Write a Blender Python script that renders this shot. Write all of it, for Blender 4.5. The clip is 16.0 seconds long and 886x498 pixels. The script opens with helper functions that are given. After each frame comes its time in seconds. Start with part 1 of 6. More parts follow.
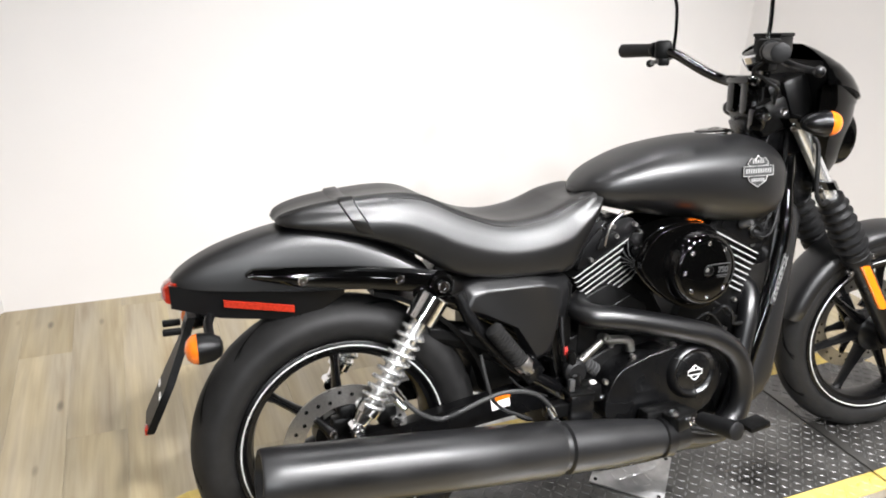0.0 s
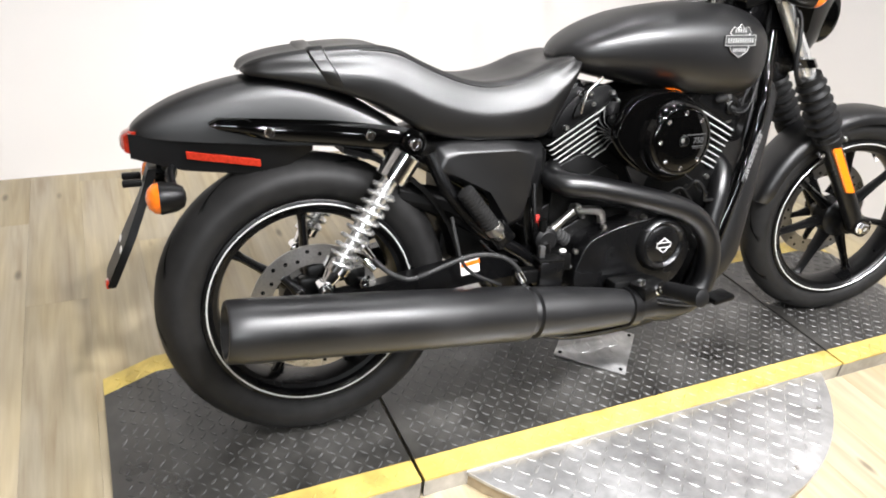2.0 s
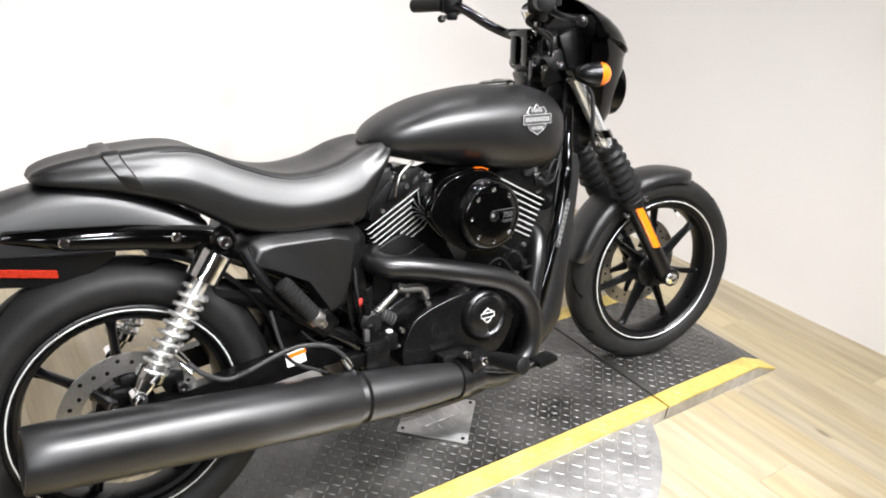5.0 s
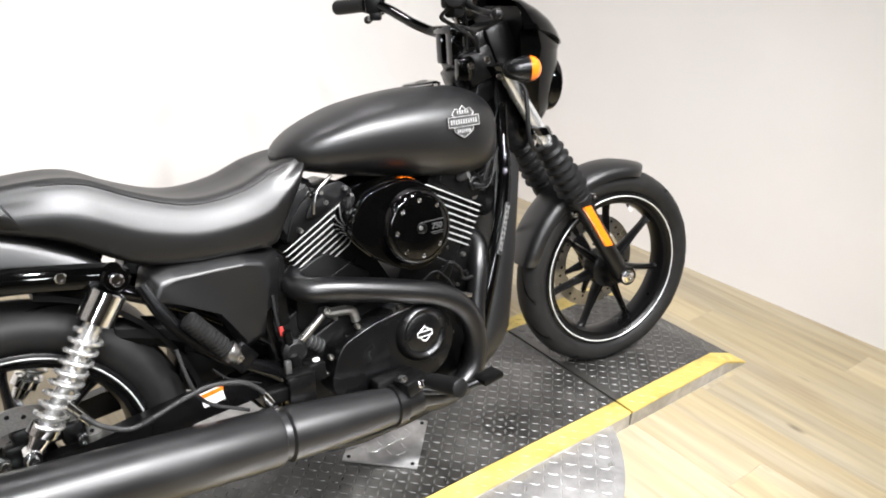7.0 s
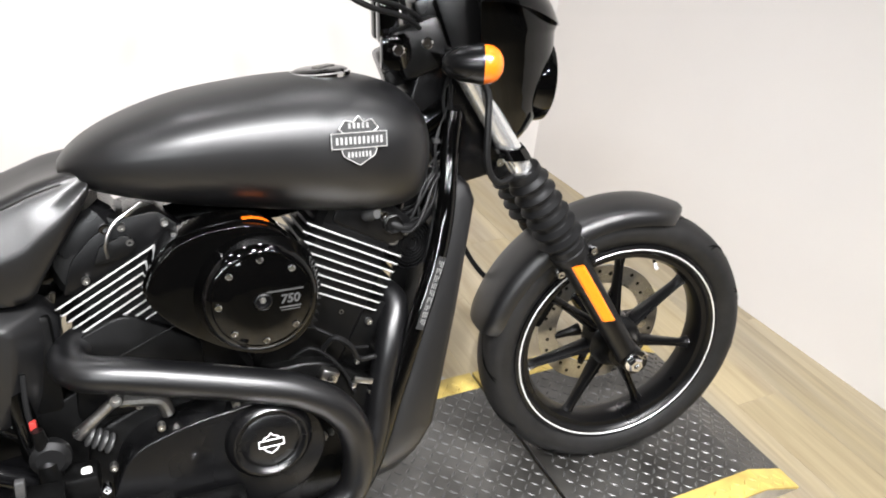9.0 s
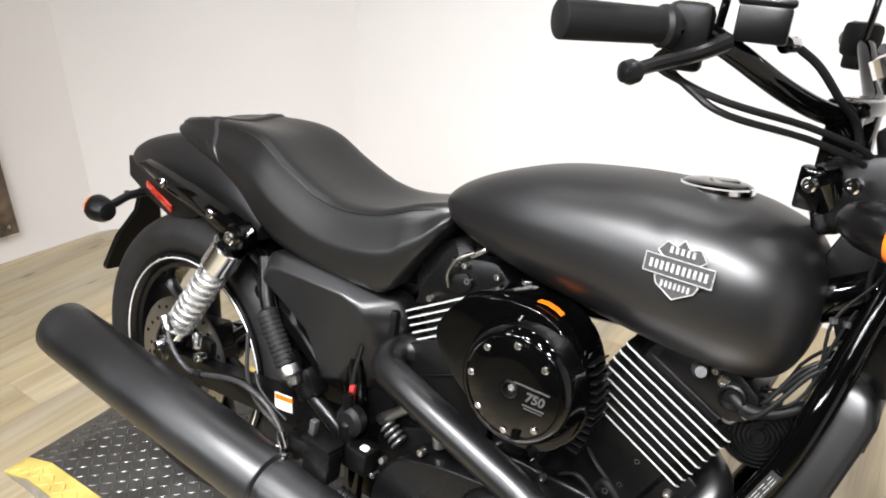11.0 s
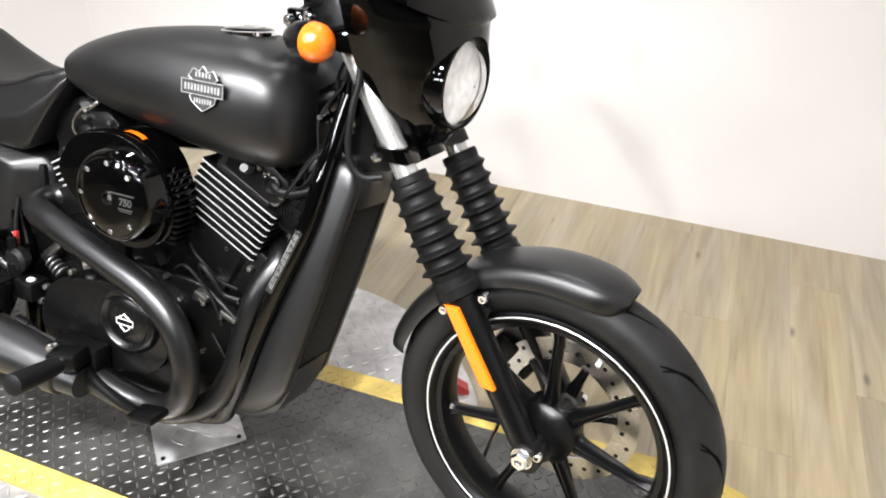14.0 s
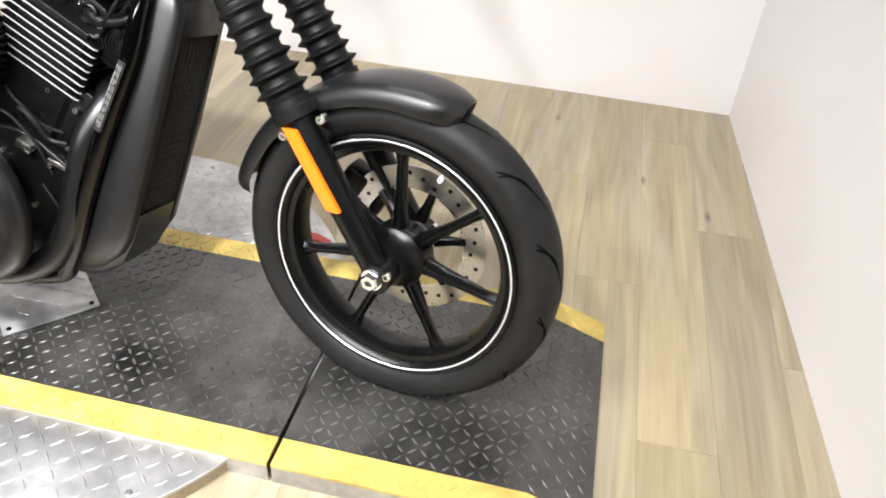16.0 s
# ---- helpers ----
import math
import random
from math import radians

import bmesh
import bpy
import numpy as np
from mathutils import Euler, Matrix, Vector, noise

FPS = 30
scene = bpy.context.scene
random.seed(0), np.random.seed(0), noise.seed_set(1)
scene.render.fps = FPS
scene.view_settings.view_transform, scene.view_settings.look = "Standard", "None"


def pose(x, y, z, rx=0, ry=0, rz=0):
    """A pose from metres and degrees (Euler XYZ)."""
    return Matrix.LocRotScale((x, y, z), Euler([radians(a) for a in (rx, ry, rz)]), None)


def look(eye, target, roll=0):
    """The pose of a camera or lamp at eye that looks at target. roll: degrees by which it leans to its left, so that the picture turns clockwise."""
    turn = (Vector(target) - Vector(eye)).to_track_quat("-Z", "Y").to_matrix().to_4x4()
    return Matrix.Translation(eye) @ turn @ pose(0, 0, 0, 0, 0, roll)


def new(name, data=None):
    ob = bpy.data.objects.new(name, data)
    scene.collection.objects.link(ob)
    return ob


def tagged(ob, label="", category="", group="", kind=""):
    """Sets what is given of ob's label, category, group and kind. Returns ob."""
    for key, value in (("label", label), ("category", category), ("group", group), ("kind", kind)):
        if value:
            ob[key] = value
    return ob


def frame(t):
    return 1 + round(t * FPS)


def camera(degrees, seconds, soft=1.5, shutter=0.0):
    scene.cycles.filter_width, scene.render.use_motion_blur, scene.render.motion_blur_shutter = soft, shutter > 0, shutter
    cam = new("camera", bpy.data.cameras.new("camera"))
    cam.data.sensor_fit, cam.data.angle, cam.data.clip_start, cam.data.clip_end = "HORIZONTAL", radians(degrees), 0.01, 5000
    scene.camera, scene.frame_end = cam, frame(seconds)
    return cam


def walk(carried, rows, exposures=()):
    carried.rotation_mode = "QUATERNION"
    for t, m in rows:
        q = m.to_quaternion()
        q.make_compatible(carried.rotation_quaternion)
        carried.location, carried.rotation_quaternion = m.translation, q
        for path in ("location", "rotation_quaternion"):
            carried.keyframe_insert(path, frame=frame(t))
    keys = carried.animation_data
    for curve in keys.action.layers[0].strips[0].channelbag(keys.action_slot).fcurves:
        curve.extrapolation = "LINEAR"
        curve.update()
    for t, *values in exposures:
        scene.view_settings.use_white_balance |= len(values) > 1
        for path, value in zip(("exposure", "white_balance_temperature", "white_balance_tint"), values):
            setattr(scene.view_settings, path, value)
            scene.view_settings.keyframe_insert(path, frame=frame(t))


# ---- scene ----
cam = camera(61.2, 16.0, soft=1.9)
# seconds, eye, target, roll
PATH = [
    (0, (-0.311, -1.216, 1.271), (0.423, 0.463, 0.471), 3.0),
    (0.5, (-0.335, -1.225, 1.214), (0.417, 0.402, 0.326), 4.4),
    (1, (-0.346, -1.234, 1.176), (0.397, 0.347, 0.202), 4.5),
    (1.5, (-0.342, -1.24, 1.159), (0.392, 0.312, 0.132), 5.5),
    (2, (-0.319, -1.229, 1.167), (0.467, 0.312, 0.164), 5.9),
    (2.5, (-0.294, -1.237, 1.173), (0.556, 0.277, 0.181), 5.4),
    (3, (-0.286, -1.237, 1.173), (0.61, 0.252, 0.183), 5.7),
    (3.5, (-0.272, -1.237, 1.183), (0.696, 0.226, 0.222), 5.5),
    (4, (-0.256, -1.256, 1.212), (0.778, 0.214, 0.336), 5.2),
    (4.5, (-0.246, -1.272, 1.219), (0.842, 0.183, 0.384), 5.3),
    (4.7, (-0.237, -1.27, 1.234), (0.857, 0.18, 0.397), 5.8),
    (6.8, (-0.12, -1.264, 1.235), (1.061, 0.115, 0.398), 3.4),
    (7, (-0.049, -1.253, 1.23), (1.072, 0.174, 0.389), 2.4),
    (7.5, (0.188, -1.248, 1.247), (1.219, 0.244, 0.404), 1.7),
    (8, (0.327, -1.221, 1.254), (1.3, 0.307, 0.406), 0.4),
    (8.5, (0.455, -1.115, 1.238), (1.391, 0.391, 0.312), 2.4),
    (9, (0.606, -0.941, 1.215), (1.429, 0.569, 0.193), 5.8),
    (9.5, (0.739, -0.827, 1.176), (1.127, 0.811, 0.097), 3.1),
    (9.8, (0.845, -0.778, 1.179), (0.77, 0.897, 0.088), 4.1),
    (10, (0.875, -0.787, 1.185), (0.533, 0.878, 0.13), 1.5),
    (10.2, (0.916, -0.771, 1.181), (0.38, 0.893, 0.21), 0.8),
    (12.3, (1.508, -0.826, 1.246), (0.358, 0.519, 0.315), 1.2),
    (12.5, (1.545, -0.832, 1.245), (0.432, 0.553, 0.327), 0.5),
    (13, (1.584, -0.862, 1.244), (0.657, 0.636, 0.297), -1.1),
    (13.5, (1.63, -0.901, 1.247), (0.912, 0.674, 0.244), 0.7),
    (14, (1.686, -0.933, 1.206), (1.098, 0.664, 0.155), 1.7),
    (14.5, (1.714, -0.968, 1.17), (1.21, 0.65, 0.108), 2.4),
    (15, (1.743, -0.982, 1.134), (1.348, 0.621, 0.004), 3.6),
    (15.5, (1.765, -0.985, 1.105), (1.442, 0.606, -0.062), 4.3),
    (16, (1.793, -0.992, 1.084), (1.518, 0.571, -0.133), 4.2),
]
walk(cam, [(t, look(eye, target, roll)) for t, eye, target, roll in PATH], exposures=[(0.0, 0.0), (16.0, 0.0)])

# ---- world and lamps ----
world = bpy.data.worlds.new("room_air")
scene.world = world
world.use_nodes = True
world.node_tree.nodes["Background"].inputs[0].default_value = (1.0, 0.96, 0.92, 1)
world.node_tree.nodes["Background"].inputs[1].default_value = 0.012


def lamp(kind, name, m, energy, color=(1, 1, 1), **kw):
    d = bpy.data.lights.new(name, kind)
    d.energy, d.color = energy, color
    if "size" in kw:
        d.size = kw["size"]
    if "size_y" in kw:
        d.shape, d.size_y = "RECTANGLE", kw["size_y"]
    if "disk" in kw:
        d.shape, d.size = "DISK", kw["disk"]
    ob = new(name, d)
    ob.matrix_world = m
    return ob


CEIL = 2.55
WARM = (0.99, 0.985, 1.005)
# second row: wash lamps added to brighten the walls and seat top
SPOTS = [(0.2, -1.45, 66), (0.9, -1.2, 48), (1.55, -1.45, 66), (-1.3, -2.2, 6), (-0.4, -2.5, 18), (0.8, -2.4, 20), (1.95, -2.4, 20), (1.4, -3.4, 14),
         (-0.3, 0.55, 12), (0.5, 0.75, 20), (1.3, 0.8, 20), (1.8, 0.2, 13), (-0.7, -0.4, 11)]
for sx, sy, power in SPOTS:
    aim = (0.35 + 0.5 * sx, -0.12, 0.20) if sy < -1.0 else (sx, sy + 0.001, 0.0)
    beam = look((sx, sy, CEIL - 0.075), aim) if sy < -1.0 else pose(sx, sy, CEIL - 0.035)
    lamp("AREA", "spot_light", beam, power * (0.29 if sy < -1.0 else 0.44), WARM, disk=0.13).data.spread = radians(84 if sy < -1.0 else 180)
# added lamps by the front wall, standing in for farther ceiling spots, aimed at the booth
FAR_SPOTS = [(-2.1, 2.15, 20), (-1.4, 2.15, 24), (-0.7, 2.15, 20), (0.1, 2.15, 8)]
for sx, sz, power in FAR_SPOTS:
    lamp("AREA", "far_spot_light", pose(sx, -4.02, sz, 72, 0, -14), power, (0.93, 0.97, 1.0), disk=0.30)

# ---- materials ----


def mat(name, color, rough=0.5, metal=0.0, coat=0.0, grain=0.0, grain_size=60.0, bump=0.0, bump_size=200.0, rough_var=0.0, stain=0.0, stain_size=6.0, spec=0.5, vary=0.0):
    m = bpy.data.materials.new(name)
    m.use_nodes = True
    nt = m.node_tree
    b = nt.nodes["Principled BSDF"]
    b.inputs["Roughness"].default_value = rough
    b.inputs["Metallic"].default_value = metal
    b.inputs["Coat Weight"].default_value = coat
    b.inputs["Coat Roughness"].default_value = 0.06
    b.inputs["Specular IOR Level"].default_value = spec
    tc = nt.nodes.new("ShaderNodeTexCoord")
    col = nt.nodes.new("ShaderNodeMix")
    col.data_type = "RGBA"
    col.blend_type = "MULTIPLY"
    col.inputs["Factor"].default_value = 1.0
    col.inputs["A"].default_value = (*color, 1)
    n1 = nt.nodes.new("ShaderNodeTexNoise")
    n1.inputs["Scale"].default_value = grain_size
    n1.inputs["Detail"].default_value = 5
    n2 = nt.nodes.new("ShaderNodeTexNoise")
    n2.inputs["Scale"].default_value = stain_size
    n2.inputs["Detail"].default_value = 3
    nt.links.new(tc.outputs["Object"], n1.inputs["Vector"])
    nt.links.new(tc.outputs["Object"], n2.inputs["Vector"])
    r1 = nt.nodes.new("ShaderNodeMapRange")
    r1.inputs["From Min"].default_value, r1.inputs["From Max"].default_value = 0.3, 0.7
    r1.inputs["To Min"].default_value, r1.inputs["To Max"].default_value = 1 - grain, 1 + grain
    r2 = nt.nodes.new("ShaderNodeMapRange")
    r2.inputs["From Min"].default_value, r2.inputs["From Max"].default_value = 0.3, 0.7
    r2.inputs["To Min"].default_value, r2.inputs["To Max"].default_value = 1 - stain, 1 + stain
    mm = nt.nodes.new("ShaderNodeMath")
    mm.operation = "MULTIPLY"
    nt.links.new(n1.outputs["Fac"], r1.inputs["Value"])
    nt.links.new(n2.outputs["Fac"], r2.inputs["Value"])
    nt.links.new(r1.outputs[0], mm.inputs[0])
    nt.links.new(r2.outputs[0], mm.inputs[1])
    last = mm.outputs[0]
    if vary:
        oi = nt.nodes.new("ShaderNodeObjectInfo")
        r3 = nt.nodes.new("ShaderNodeMapRange")
        r3.inputs["To Min"].default_value, r3.inputs["To Max"].default_value = 1 - vary, 1 + vary
        m3 = nt.nodes.new("ShaderNodeMath")
        m3.operation = "MULTIPLY"
        nt.links.new(oi.outputs["Random"], r3.inputs["Value"])
        nt.links.new(last, m3.inputs[0])
        nt.links.new(r3.outputs[0], m3.inputs[1])
        last = m3.outputs[0]
    nt.links.new(last, col.inputs["B"])
    nt.links.new(col.outputs["Result"], b.inputs["Base Color"])
    if rough_var:
        rr = nt.nodes.new("ShaderNodeMapRange")
        rr.inputs["From Min"].default_value, rr.inputs["From Max"].default_value = 0.3, 0.7
        rr.inputs["To Min"].default_value, rr.inputs["To Max"].default_value = max(0.02, rough - rough_var), min(1, rough + rough_var)
        nt.links.new(n2.outputs["Fac"], rr.inputs["Value"])
        nt.links.new(rr.outputs[0], b.inputs["Roughness"])
    if bump:
        n3 = nt.nodes.new("ShaderNodeTexNoise")
        n3.inputs["Scale"].default_value = bump_size
        n3.inputs["Detail"].default_value = 4
        nt.links.new(tc.outputs["Object"], n3.inputs["Vector"])
        bp = nt.nodes.new("ShaderNodeBump")
        bp.inputs["Strength"].default_value = bump
        bp.inputs["Distance"].default_value = 0.002
        nt.links.new(n3.outputs["Fac"], bp.inputs["Height"])
        nt.links.new(bp.outputs[0], b.inputs["Normal"])
    return m


def wood_mat(name):
    m = bpy.data.materials.new(name)
    m.use_nodes = True
    nt = m.node_tree
    b = nt.nodes["Principled BSDF"]
    tc = nt.nodes.new("ShaderNodeTexCoord")
    oi = nt.nodes.new("ShaderNodeObjectInfo")
    off = nt.nodes.new("ShaderNodeVectorMath")
    off.operation = "MULTIPLY_ADD"
    off.inputs[1].default_value = (1, 1, 1)
    sc = nt.nodes.new("ShaderNodeVectorMath")
    sc.operation = "SCALE"
    sc.inputs[0].default_value = (7.3, 13.1, 3.7)
    nt.links.new(oi.outputs["Random"], sc.inputs["Scale"])
    nt.links.new(tc.outputs["Object"], off.inputs[0])
    nt.links.new(sc.outputs[0], off.inputs[2])
    mp = nt.nodes.new("ShaderNodeMapping")
    mp.inputs["Scale"].default_value = (22, 1.6, 1)
    nt.links.new(off.outputs[0], mp.inputs["Vector"])
    n1 = nt.nodes.new("ShaderNodeTexNoise")
    n1.inputs["Scale"].default_value = 1.0
    n1.inputs["Detail"].default_value = 6
    n1.inputs["Distortion"].default_value = 0.8
    nt.links.new(mp.outputs[0], n1.inputs["Vector"])
    mp2 = nt.nodes.new("ShaderNodeMapping")
    mp2.inputs["Scale"].default_value = (120, 5, 1)
    nt.links.new(off.outputs[0], mp2.inputs["Vector"])
    n2 = nt.nodes.new("ShaderNodeTexNoise")
    n2.inputs["Scale"].default_value = 1.0
    n2.inputs["Detail"].default_value = 3
    nt.links.new(mp2.outputs[0], n2.inputs["Vector"])
    ramp = nt.nodes.new("ShaderNodeValToRGB")
    e = ramp.color_ramp.elements
    e[0].position, e[0].color = 0.30, (0.290, 0.230, 0.150, 1)
    e[1].position, e[1].color = 0.70, (0.50, 0.425, 0.300, 1)
    k = ramp.color_ramp.elements.new(0.5)
    k.color = (0.395, 0.340, 0.240, 1)
    mx = nt.nodes.new("ShaderNodeMath")
    mx.operation = "MULTIPLY_ADD"
    mx.inputs[1].default_value = 0.25
    nt.links.new(n2.outputs["Fac"], mx.inputs[0])
    ml = nt.nodes.new("ShaderNodeMath")
    ml.operation = "MULTIPLY"
    ml.inputs[1].default_value = 0.75
    nt.links.new(n1.outputs["Fac"], ml.inputs[0])
    nt.links.new(ml.outputs[0], mx.inputs[2])
    nt.links.new(mx.outputs[0], ramp.inputs["Fac"])
    # broad patches of greyer and yellower stain along the boards
    mp4 = nt.nodes.new("ShaderNodeMapping")
    mp4.inputs["Scale"].default_value = (9, 1.1, 1)
    nt.links.new(off.outputs[0], mp4.inputs["Vector"])
    n4 = nt.nodes.new("ShaderNodeTexNoise")
    n4.inputs["Scale"].default_value = 1.0
    n4.inputs["Detail"].default_value = 3
    nt.links.new(mp4.outputs[0], n4.inputs["Vector"])
    tint = nt.nodes.new("ShaderNodeValToRGB")
    te = tint.color_ramp.elements
    te[0].position, te[0].color = 0.36, (0.98, 0.98, 1.00, 1)
    te[1].position, te[1].color = 0.64, (1.05, 1.0, 0.86, 1)
    nt.links.new(n4.outputs["Fac"], tint.inputs["Fac"])
    tm_ = nt.nodes.new("ShaderNodeMix")
    tm_.data_type, tm_.blend_type = "RGBA", "MULTIPLY"
    tm_.inputs["Factor"].default_value = 1.0
    nt.links.new(ramp.outputs["Color"], tm_.inputs["A"])
    nt.links.new(tint.outputs["Color"], tm_.inputs["B"])
    hv = nt.nodes.new("ShaderNodeHueSaturation")
    vr = nt.nodes.new("ShaderNodeMapRange")
    vr.inputs["To Min"].default_value, vr.inputs["To Max"].default_value = 0.70, 0.90
    nt.links.new(oi.outputs["Random"], vr.inputs["Value"])
    nt.links.new(vr.outputs[0], hv.inputs["Value"])
    nt.links.new(tm_.outputs["Result"], hv.inputs["Color"])
    # small dark knots
    vo = nt.nodes.new("ShaderNodeTexVoronoi")
    vo.inputs["Scale"].default_value = 1.0
    mp3 = nt.nodes.new("ShaderNodeMapping")
    mp3.inputs["Scale"].default_value = (9, 3.2, 1)
    nt.links.new(off.outputs[0], mp3.inputs["Vector"])
    nt.links.new(mp3.outputs[0], vo.inputs["Vector"])
    kr = nt.nodes.new("ShaderNodeMapRange")
    kr.inputs["From Min"].default_value, kr.inputs["From Max"].default_value = 0.03, 0.11
    kr.inputs["To Min"].default_value, kr.inputs["To Max"].default_value = 0.42, 1.0
    nt.links.new(vo.outputs["Distance"], kr.inputs["Value"])
    km = nt.nodes.new("ShaderNodeMix")
    km.data_type, km.blend_type = "RGBA", "MULTIPLY"
    km.inputs["Factor"].default_value = 1.0
    nt.links.new(hv.outputs["Color"], km.inputs["A"])
    nt.links.new(kr.outputs[0], km.inputs["B"])
    nt.links.new(km.outputs["Result"], b.inputs["Base Color"])
    b.inputs["Roughness"].default_value = 0.42
    bp = nt.nodes.new("ShaderNodeBump")
    bp.inputs["Strength"].default_value = 0.15
    bp.inputs["Distance"].default_value = 0.001
    nt.links.new(n2.outputs["Fac"], bp.inputs["Height"])
    nt.links.new(bp.outputs[0], b.inputs["Normal"])
    return m


def glass_mat(name, color, rough=0.02):
    m = bpy.data.materials.new(name)
    m.use_nodes = True
    b = m.node_tree.nodes["Principled BSDF"]
    b.inputs["Base Color"].default_value = (*color, 1)
    b.inputs["Roughness"].default_value = rough
    b.inputs["Transmission Weight"].default_value = 1.0
    b.inputs["IOR"].default_value = 1.45
    return m


M_DENIM = mat("denim_black_paint", (0.0026, 0.0026, 0.0029), 0.39, 0.0, grain=0.1, grain_size=900, rough_var=0.03, bump=0.012, bump_size=1500, spec=0.68)
M_GLOSS = mat("gloss_black_paint", (0.0008, 0.0008, 0.0008), 0.05, 0.0, coat=0.0, grain=0.1, rough_var=0.015, spec=0.4)
M_SATIN = mat("satin_black_metal", (0.0020, 0.0020, 0.0022), 0.30, 0.0, grain=0.2, grain_size=150, rough_var=0.08, bump=0.06, bump_size=500, spec=0.28)
M_DARK = mat("dark_engine_casting", (0.0018, 0.0018, 0.0018), 0.36, 0.0, grain=0.25, grain_size=120, rough_var=0.1, bump=0.15, bump_size=600, spec=0.2)
M_SEMI = mat("semi_gloss_black", (0.0022, 0.0022, 0.0024), 0.27, grain=0.15, grain_size=200, rough_var=0.05, bump=0.02, bump_size=600, spec=0.4)
M_PLAST = mat("black_moulded_plastic", (0.0020, 0.0020, 0.0020), 0.42, grain=0.15, grain_size=300, bump=0.04, bump_size=900, spec=0.14)
M_RUBBER = mat("tyre_rubber", (0.0115, 0.0112, 0.0110), 0.52, grain=0.2, grain_size=40, stain=0.2, stain_size=9, bump=0.12, bump_size=400, spec=0.2)
M_SOFT = mat("soft_black_rubber", (0.0040, 0.0040, 0.0042), 0.50, grain=0.15, grain_size=100, bump=0.08, bump_size=500, spec=0.22)
M_SEAT = mat("black_seat_vinyl", (0.0040, 0.0038, 0.0037), 0.37, grain=0.1, grain_size=200, rough_var=0.04, bump=0.03, bump_size=1100, spec=0.54)
M_EXH = mat("black_ceramic_exhaust", (0.0025, 0.0025, 0.0028), 0.34, 0.0, grain=0.1, grain_size=200, rough_var=0.015, stain=0.1, stain_size=10, bump=0.02, bump_size=900, spec=0.62)
M_MUFF = mat("black_silencer_coating", (0.0060, 0.0060, 0.0064), 0.37, 0.0, grain=0.12, grain_size=200, rough_var=0.06, stain=0.35, stain_size=7, bump=0.02, bump_size=900, spec=0.68)
M_CHROME = mat("chrome", (0.86, 0.86, 0.87), 0.09, 1.0, grain=0.05)
M_STEEL = mat("brushed_steel", (0.42, 0.41, 0.39), 0.32, 1.0, grain=0.15, grain_size=250, rough_var=0.08)
M_FIN = mat("machined_fin_edge", (0.50, 0.50, 0.49), 0.38, 0.4, grain=0.1, grain_size=300)
M_ORANGE = mat("amber_lens", (0.74, 0.15, 0.008), 0.12, coat=0.5, grain=0.1, grain_size=220, bump=0.3, bump_size=260)
M_REFL = mat("amber_reflector", (0.78, 0.19, 0.008), 0.2, coat=0.3, grain=0.12, grain_size=400)
M_RED = mat("red_lens", (0.30, 0.022, 0.010), 0.12, coat=0.5, grain=0.25, grain_size=160)
M_REDW = mat("red_plastic", (0.32, 0.025, 0.02), 0.4, grain=0.1)
M_WHITE = mat("white_label", (0.75, 0.73, 0.70), 0.5, grain=0.05)
M_BADGE = mat("brushed_badge", (0.44, 0.44, 0.43), 0.42, 0.6, grain=0.3, grain_size=260)
M_SPRING = mat("bright_spring_steel", (0.74, 0.74, 0.73), 0.27, 0.85, grain=0.08, grain_size=300)
M_LABEL = mat("black_label_film", (0.02, 0.02, 0.02), 0.3, grain=0.05)
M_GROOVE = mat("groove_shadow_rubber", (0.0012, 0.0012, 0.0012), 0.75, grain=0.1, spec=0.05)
M_AMBERC = mat("brassy_collar", (0.62, 0.40, 0.10), 0.35, 0.7, grain=0.1, grain_size=300)
M_BRAID = mat("braided_hose", (0.030, 0.030, 0.030), 0.42, 0.35, grain=0.5, grain_size=900, bump=0.3, bump_size=1200)
M_DULL = mat("dull_grey_metal", (0.10, 0.10, 0.10), 0.4, 0.7, grain=0.2, grain_size=300)
M_PEWTER = mat("pewter_badge", (0.055, 0.055, 0.055), 0.45, 0.4, grain=0.2, grain_size=300)
M_STRIPE = mat("silver_pinstripe", (0.72, 0.72, 0.70), 0.3, 0.3, grain=0.05)
M_PLATE = mat("black_tread_plate", (0.026, 0.0245, 0.022), 0.40, 0.0, grain=0.45, grain_size=28, rough_var=0.20, stain=0.65, stain_size=4.5, bump=0.10, bump_size=300, spec=1.0)
M_LUG = mat("worn_tread_bar", (0.085, 0.084, 0.083), 0.32, 0.3, grain=0.4, grain_size=12, rough_var=0.1, stain=0.4, stain_size=4)
M_YELLOW = mat("worn_yellow_paint", (0.52, 0.385, 0.10), 0.42, grain=0.12, grain_size=30, stain=0.35, stain_size=8, bump=0.1, bump_size=300)
M_ALU = mat("bare_tread_plate", (0.46, 0.455, 0.45), 0.40, 0.75, grain=0.15, grain_size=40, rough_var=0.1, stain=0.3, stain_size=5, bump=0.08, bump_size=300)
M_EDGE = mat("platform_side_wood", (0.34, 0.27, 0.18), 0.6, grain=0.2, grain_size=40, stain=0.2)
M_WALL = mat("white_wall_paint", (0.74, 0.715, 0.695), 0.75, grain=0.012, grain_size=3, stain=0.015, stain_size=1.2, bump=0.05, bump_size=180)
M_CEIL = mat("ceiling_paint", (0.045, 0.036, 0.029), 0.8, grain=0.04, grain_size=6)
M_SHOW = mat("unseen_outer_wall", (0.07, 0.055, 0.043), 0.7, grain=0.1, grain_size=4, stain=0.3, stain_size=0.8)
M_WOOD = wood_mat("vinyl_plank")
M_GROUT = mat("plank_joint", (0.33, 0.28, 0.20), 0.8, grain=0.2)
